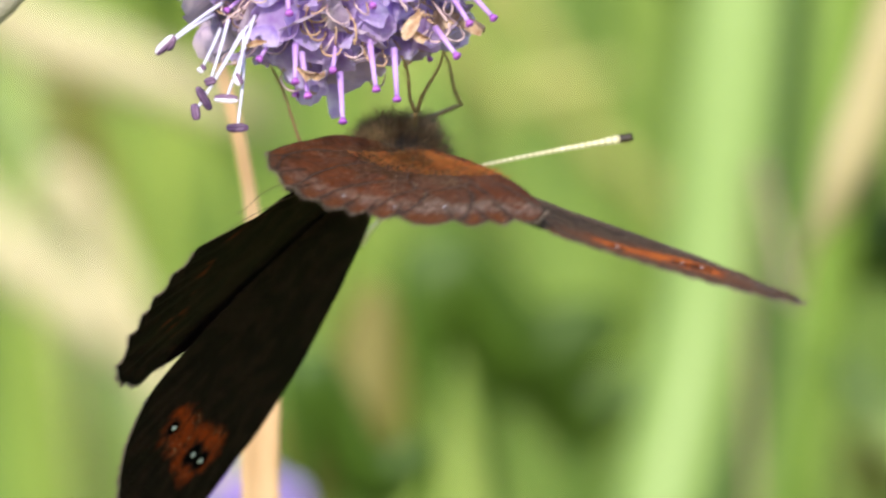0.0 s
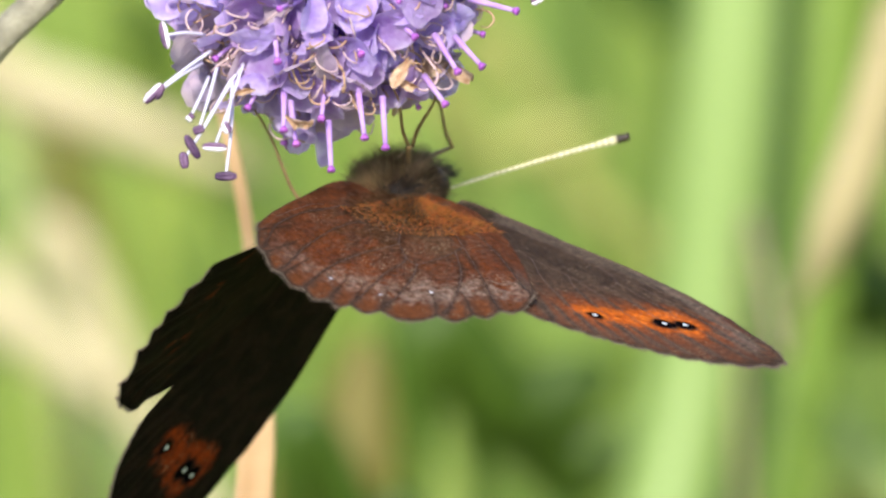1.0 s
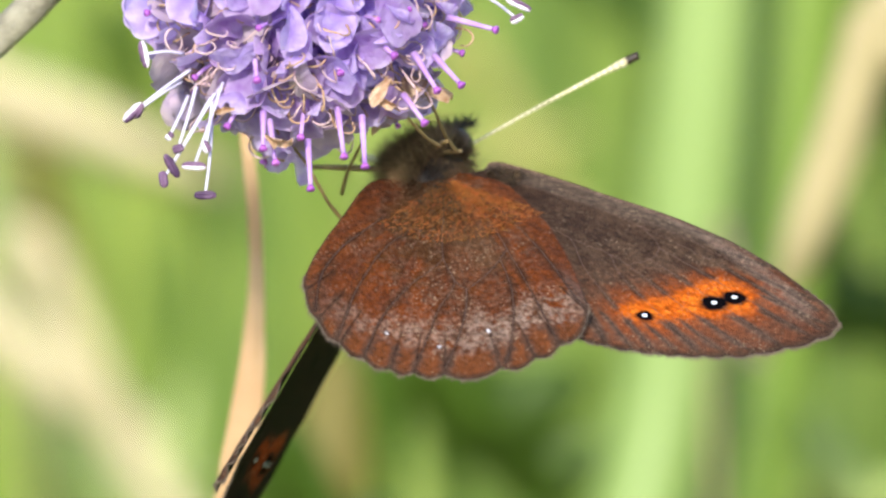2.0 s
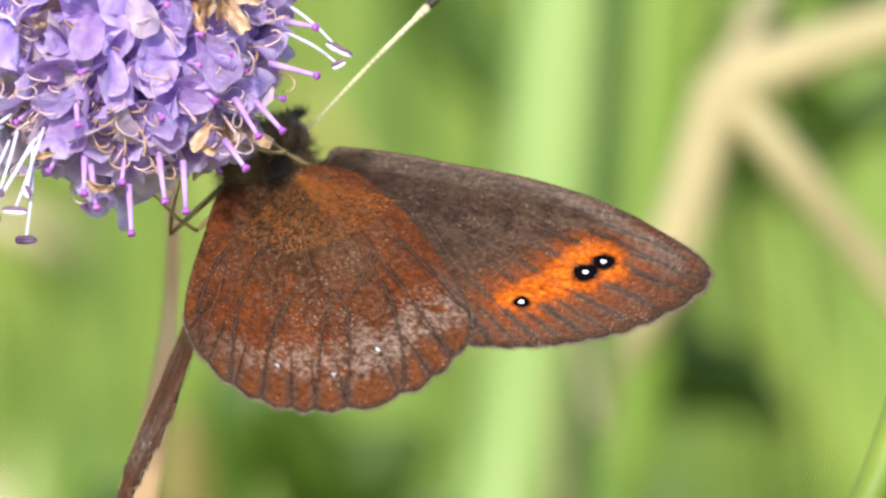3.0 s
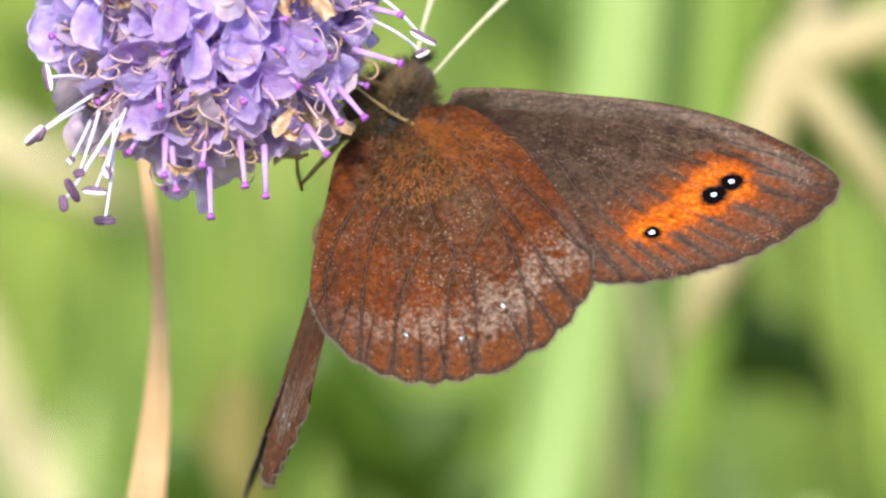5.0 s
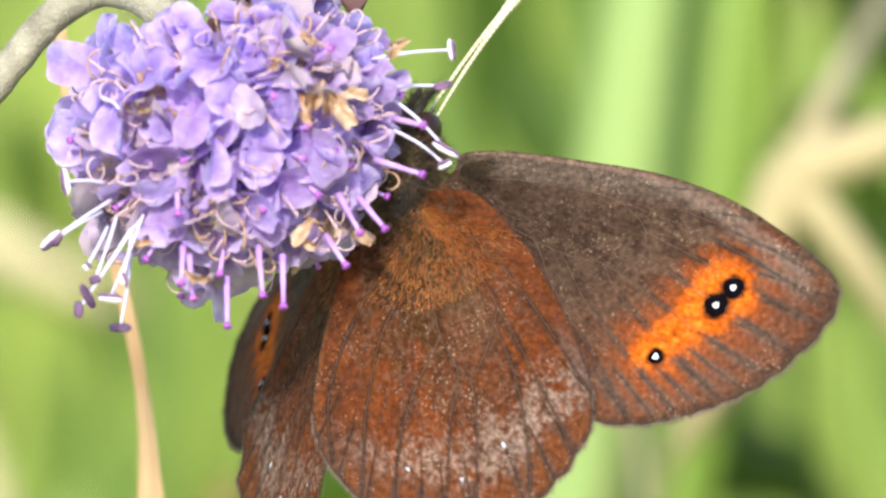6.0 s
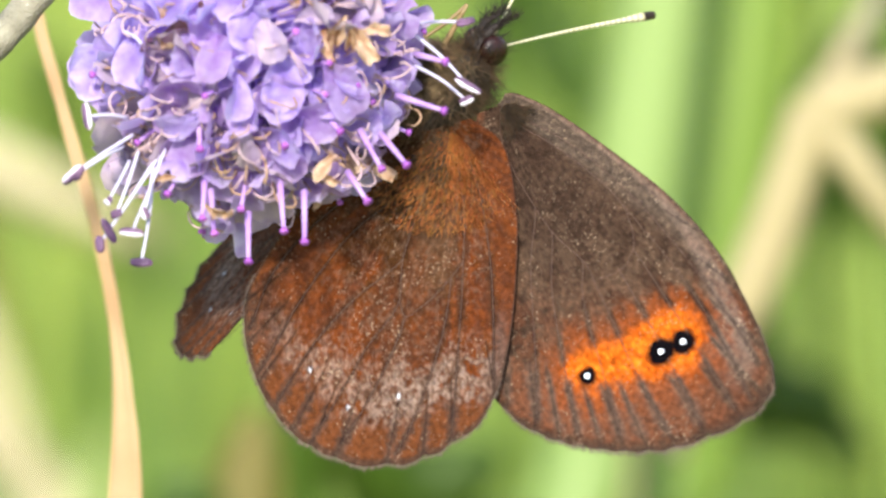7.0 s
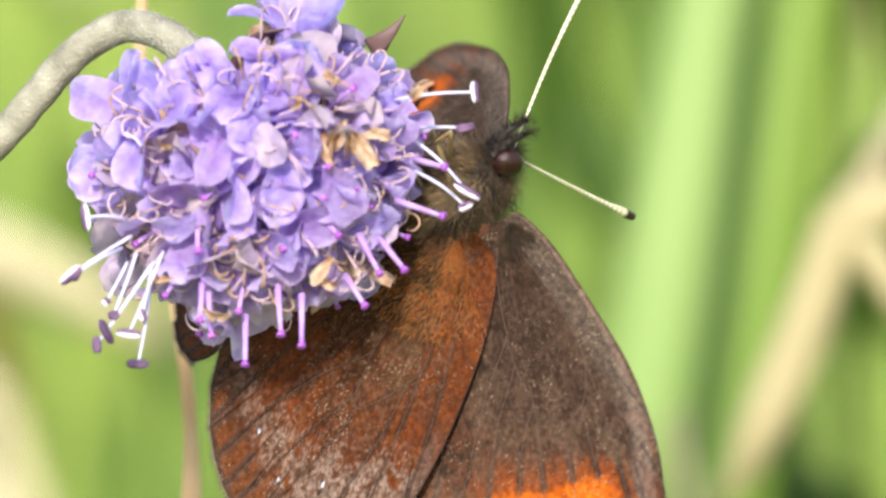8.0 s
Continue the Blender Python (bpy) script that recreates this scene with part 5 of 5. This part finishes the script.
FORE_ROWS = [
    (0, 30.5, 4.6, -5.3),
    (0.2, 38.6, -4.1, -2.8),
    (0.5, 36.0, -6.4, -1.6),
    (0.8, 31.3, -1.7, -4.6),
    (1, 32.0, -3.0, -4.7),
    (1.2, 32.9, -6.2, -4.1),
    (2.3, 36.1, 0.0, 0.6),
    (2.5, 35.7, 1.5, 5.0),
    (3, 34.4, 2.9, 2.0),
    (3.5, 33.5, 8.9, -3.6),
    (4, 34.0, 2.9, -10.0),
    (4.5, 32.6, 11.9, -3.5),
    (4.7, 33.3, 9.6, 1.1),
    (5.05, 32.3, 7.6, 0.1),
    (5.45, 30.1, 3.2, -2.1),
    (5.8, 29.0, 1.2, -3.1),
    (6, 26.2, 2.1, -4.0),
    (6.5, 25.2, 4.7, -3.4),
    (6.8, 26.1, 4.3, -5.2),
    (7, 24.7, 1.2, -4.5),
    (7.2, 25.4, -0.6, -3.8),
    (7.5, 35.5, -13.1, -2.3),
    (7.7, 32.7, -15.6, -2.3),
    (8, 26.7, -11.4, -9.2),
]
HIND_ROWS = [
    (0, 19.6, 14.6, -5.5),
    (0.2, 28.6, 2.6, -1.5),
    (0.5, 28.6, -0.7, -5.8),
    (0.8, 21.0, 8.2, -7.4),
    (1, 23.7, 6.2, -7.7),
    (1.2, 23.5, 2.8, -7.8),
    (2.3, 28.9, 9.0, -3.7),
    (2.5, 29.6, 10.8, 1.0),
    (3, 29.1, 11.6, -3.2),
    (3.5, 24.4, 21.7, -6.9),
    (4, 27.3, 11.7, -14.8),
    (4.5, 26.3, 21.5, -8.0),
    (4.7, 25.6, 21.0, -0.9),
    (5.05, 24.3, 18.6, -2.0),
    (5.45, 21.5, 13.3, -4.5),
    (5.8, 20.2, 10.9, -5.6),
    (6, 22.3, 7.0, -9.2),
    (6.5, 20.3, 11.8, -7.9),
    (6.8, 21.6, 10.2, -8.5),
    (7, 22.9, 2.2, -7.2),
    (7.2, 23.2, 0.4, -6.6),
    (7.5, 34.1, -18.4, -14.2),
    (7.7, 29.4, -19.8, -11.0),
    (8, 20.8, -11.6, -10.2),
]
# antenna tips: seconds; places of the two tips
ANTENNA_TIPS = [
    (0, (5.8, -8.1, -5.8), (-10.5, -13.3, -14.4)),
    (0.2, (5.9, -5.4, -4.7), (-12.8, -8.7, -14.2)),
    (0.5, (5.6, -3.2, -4.6), (-12.0, -6.3, -14.2)),
    (0.8, (7.7, -8.5, -4.3), (-7.6, -12.7, -14.8)),
    (1, (7.1, -5.2, -4.5), (-9.7, -9.0, -14.7)),
    (1.2, (6.1, -1.1, -4.6), (-11.7, -4.8, -14.0)),
    (2.3, (8.6, 0.2, -4.3), (-6.8, -4.6, -14.8)),
    (2.5, (8.0, 1.9, -4.4), (-8.6, -2.6, -14.0)),
    (3, (7.3, 6.1, -4.4), (-8.3, -0.4, -13.7)),
    (3.5, (3.3, 9.5, -9.6), (-0.4, 8.1, -12.4)),
    (4, (3.9, 10.6, -3.9), (-6.6, 6.0, -11.7)),
    (4.5, (6.3, 8.3, -9.1), (-1.0, 4.8, -14.6)),
    (4.7, (5.0, 4.9, -10.3), (2.5, 4.5, -14.6)),
    (5.8, (10.3, 8.4, -3.2), (-0.4, 8.9, -5.5)),
    (6, (5.8, 11.8, -7.9), (5.7, 11.9, -8.2)),
    (6.5, (5.5, 12.6, -8.1), (6.0, 12.8, -7.6)),
    (6.8, (8.3, 8.9, -7.5), (9.8, 9.4, -7.5)),
    (7, (10.6, 6.7, -6.3), (5.4, 10.2, -3.0)),
    (7.2, (9.8, 6.6, -6.1), (5.7, 11.2, -2.8)),
    (7.5, (3.1, 4.7, 10.7), (4.8, 10.3, -1.6)),
    (7.7, (11.0, 2.0, -4.5), (6.8, 12.1, -1.2)),
    (8, (10.7, 1.6, -6.6), (7.7, 14.1, -0.4)),
]
# the dry leaf: seconds, millimetres aside, degrees of lean
DRY_SWAY = [(0, -1.24, 3.2), (0.2, -0.2, 2.2), (0.5, 0.92, 1.0), (0.8, 0.2, 1.2), (1.0, -0.6, 1.7), (1.2, -3.17, 5.8), (1.7, -0.6, -1.2), (2.3, 2.15, -8.3), (2.5, 2.96, -10.2), (3.0, 6.34, -9.5), (3.5, 0.16, -2.9),
            (4.0, -3.7, 0.8), (4.5, 1.5, -2.8), (4.7, 1.69, -2.5), (5.8, -1.18, 2.6), (6.0, -0.46, 4.5), (6.5, -1.27, 5.6), (7.0, -3.12, 5.0), (7.5, -2.22, 5.3), (8.0, 1.21, 0.7)]
CULM_SWAY = [(0, 4.0), (2.3, 4.0), (2.7, 5.0), (3.0, 5.0), (3.3, 2.6), (3.5, 1.1), (3.7, -1.2), (3.9, -3.1), (4.0, -3.4), (4.2, -1.0), (4.4, 1.0), (4.5, 1.9), (4.7, 3.0), (5.8, 3.5), (6.2, 1.8), (6.5, 0.8), (6.8, 2.4), (7.0, 3.5), (8.0, 3.5)]


def mirrored(m):
    f = Matrix.Diagonal((1, -1, 1, 1))
    return f @ m @ f


# degrees by which the right wings are turned otherwise than the left ones
RIGHT_FORE = [(0, (8.9, 8.0, -12.4)), (0.5, (7.2, -8.8, 0.8)), (1, (8.4, 2.3, -7.2)), (1.2, (3.6, 3.4, -6.0)), (2.3, (1.3, -0.2, -0.7)), (2.5, (2.5, -2.0, -2.2)), (3, (0.7, -2.7, -0.9)), (3.5, (0.7, -2.3, -4.9)), (4, (-2.5, 6.0, 2.8)), (4.5, (0.2, -0.6, 1.6)), (4.7, (-0.5, 2.3, -13.0)), (5.8, (2.3, -4.0, 1.4)), (6, (-0.2, -0.7, -2.2)), (6.5, (-0.7, 0.7, 0.3)), (7, (1.3, -0.2, -0.1)), (7.5, (0.6, -0.2, -0.3)), (8, (-5.2, -1.9, 5.0))]
RIGHT_HIND = [(0, (10.3, 5.3, -9.2)), (0.5, (3.0, -1.5, -2.0)), (1, (9.4, -4.9, 5.3)), (1.2, (6.2, -2.8, -0.6)), (2.3, (0.1, -0.5, -0.1)), (2.5, (0.5, -3.5, -3.6)), (3, (1.1, -3.5, -1.3)), (3.5, (2.1, 0.2, -3.2)), (4, (-1.7, 8.6, 5.4)), (4.5, (2.7, 0.2, 1.8)), (4.7, (1.0, 0.6, -10.7)), (5.8, (4.3, 0.6, -1.0)), (6, (-6.7, 4.0, 0.7)), (6.5, (1.5, -2.8, 0.2)), (7, (-4.4, -0.8, -0.5)), (7.5, (-11.2, -1.1, -1.5)), (8, (-13.9, -0.6, 0.5))]
LEGS = {  # hip on the body; seconds and place of the foot on the flower; the way the knee points
    "mid_left": ((2.2, 0.9, -1.3), [(0, (-7.2, -1.6, 10.0)), (1.2, (-7.0, -0.8, 10.0)), (2.3, (-6.0, -1.6, 8.0)), (4.7, (-5.6, -0.6, 8.0)), (5.8, (-4.8, 0.0, 4.0)), (7.0, (-4.2, 1.2, 2.5)), (8.0, (-4.0, 1.4, 2.0))], (0.5, -0.2, 1.0)),
    "hind_left": ((0.6, 0.9, -1.3), [(0, (-14.4, -2.8, 4.0)), (1.2, (-14.6, -2.6, 4.0)), (2.3, (-10.8, -3.4, 6.0)), (4.7, (-9.0, -2.6, 8.5)), (5.8, (-6.0, -1.0, 4.0)), (8.0, (-5.0, 0.6, 2.0))], (-0.6, -1.0, 0.0)),
    "mid_right": ((2.4, -0.7, -1.4), [(0, (-4.4, -2.0, 7.0)), (1.2, (-4.2, -1.6, 7.0)), (2.3, (-4.6, -0.8, 5.0)), (4.7, (-4.0, 1.0, 4.0)), (5.8, (-4.0, 3.0, 1.0)), (8.0, (-3.6, 4.2, 0.0))], (1.0, -0.3, 0.5)),
    "hind_right": ((0.8, -0.7, -1.4), [(0, (-5.0, -2.6, 2.0)), (1.2, (-4.8, -2.4, 2.0)), (2.3, (-8.0, -2.6, 3.0)), (4.7, (-6.6, -1.4, 3.0)), (5.8, (-5.0, 0.6, 0.0)), (8.0, (-4.6, 1.8, 0.0))], (-0.3, -0.6, -0.6)),
}


def between(rows, t):
    for (t0, a), (t1, b) in zip(rows, rows[1:]):
        if t <= t1:
            f = max(0.0, (t - t0) / (t1 - t0))
            return Vector(a).lerp(Vector(b), f * f * (3 - 2 * f))
    return Vector(rows[-1][1])


def leg_rows(body, hip, foot_rows, hint, upper=4.0, lower=6.4):
    """Poses of thigh and shin, in the body's space, that carry the foot where it holds the flower."""
    thigh, shin = [], []
    for t in sorted(body):
        h = STAGE.inverted() @ body[t] @ (Vector(hip) * MM) / MM
        f = between(foot_rows, t) + between(WIND, t)
        d = f - h
        L = min(max(d.length, lower - upper + 0.3), upper + lower - 0.05)
        e = d.normalized()
        ca = (upper ** 2 + L ** 2 - lower ** 2) / (2 * upper * L)
        way = Vector(hint).lerp(Vector((-1.0, 0.3, 0.2)), min(1.0, max(0.0, (t - 4.7) / 1.6)))
        side = way - e * way.dot(e)
        knee = h + (e * ca + side.normalized() * math.sqrt(max(0, 1 - ca * ca))) * upper
        inv = body[t].inverted() @ STAGE
        for out, a, b in ((thigh, h, knee), (shin, knee, h + e * L)):
            out.append((t, inv @ Matrix.Translation(a * MM) @ frame_to(b - a)))
    return thigh, shin


def carried_by_wind(t):
    """How far the wind has moved the flower and all that sits on it at t seconds, as a pose before the world."""
    return STAGE @ Matrix.Translation(between(WIND, t) * MM) @ STAGE.inverted()


def motions():
    times = [row[0] for row in WIND]
    walk(FLOWER_HEAD, [(t, carried_by_wind(t) @ at(*FLOWER)) for t in times])
    body = {t: carried_by_wind(t) @ m for t, m in BODY_ROWS}
    walk(BUTTERFLY["root"], sorted(body.items()))
    for kind, rows, hinge, other in (("fore", FORE_ROWS, FORE_HINGE, RIGHT_FORE), ("hind", HIND_ROWS, HIND_HINGE, RIGHT_HIND)):
        place = [c * MM for c in hinge]
        walk(BUTTERFLY["left" + kind], [(t, pose(*place, *turn)) for t, *turn in rows])
        walk(BUTTERFLY["right" + kind], [(t, mirrored(pose(*place, *(Vector(turn) + between(other, t))))) for t, *turn in rows])
    for side, s in (("left", 1), ("right", -1)):
        rows = []
        for t, left, right in ANTENNA_TIPS:
            tip = carried_by_wind(t) @ st(*(left if s > 0 else right))
            base = body[t] @ (Vector((5.55, s * 0.45, 0.55)) * MM)
            rows.append((t, body[t].inverted() @ Matrix.Translation(base) @ frame_to(tip - base)))
        walk(BUTTERFLY[side + "antenna"], rows)
    for name, (hip, foot_rows, hint) in LEGS.items():
        for ob, rows in zip(BUTTERFLY[name], leg_rows(body, hip, foot_rows, hint, 5.5 if "hind" in name else 4.0)):
            walk(ob, rows)
    walk(DRY, [(t, carried_by_wind(t) @ at((dx - 15.4) * 1.006, -10.06, -28, 0, 0, turn)) for t, dx, turn in DRY_SWAY])
    walk(CULM, [(t, carried_by_wind(t) @ at(o, 0, 0, 0, 0, -o * 0.25)) for t, o in CULM_SWAY])


motions()
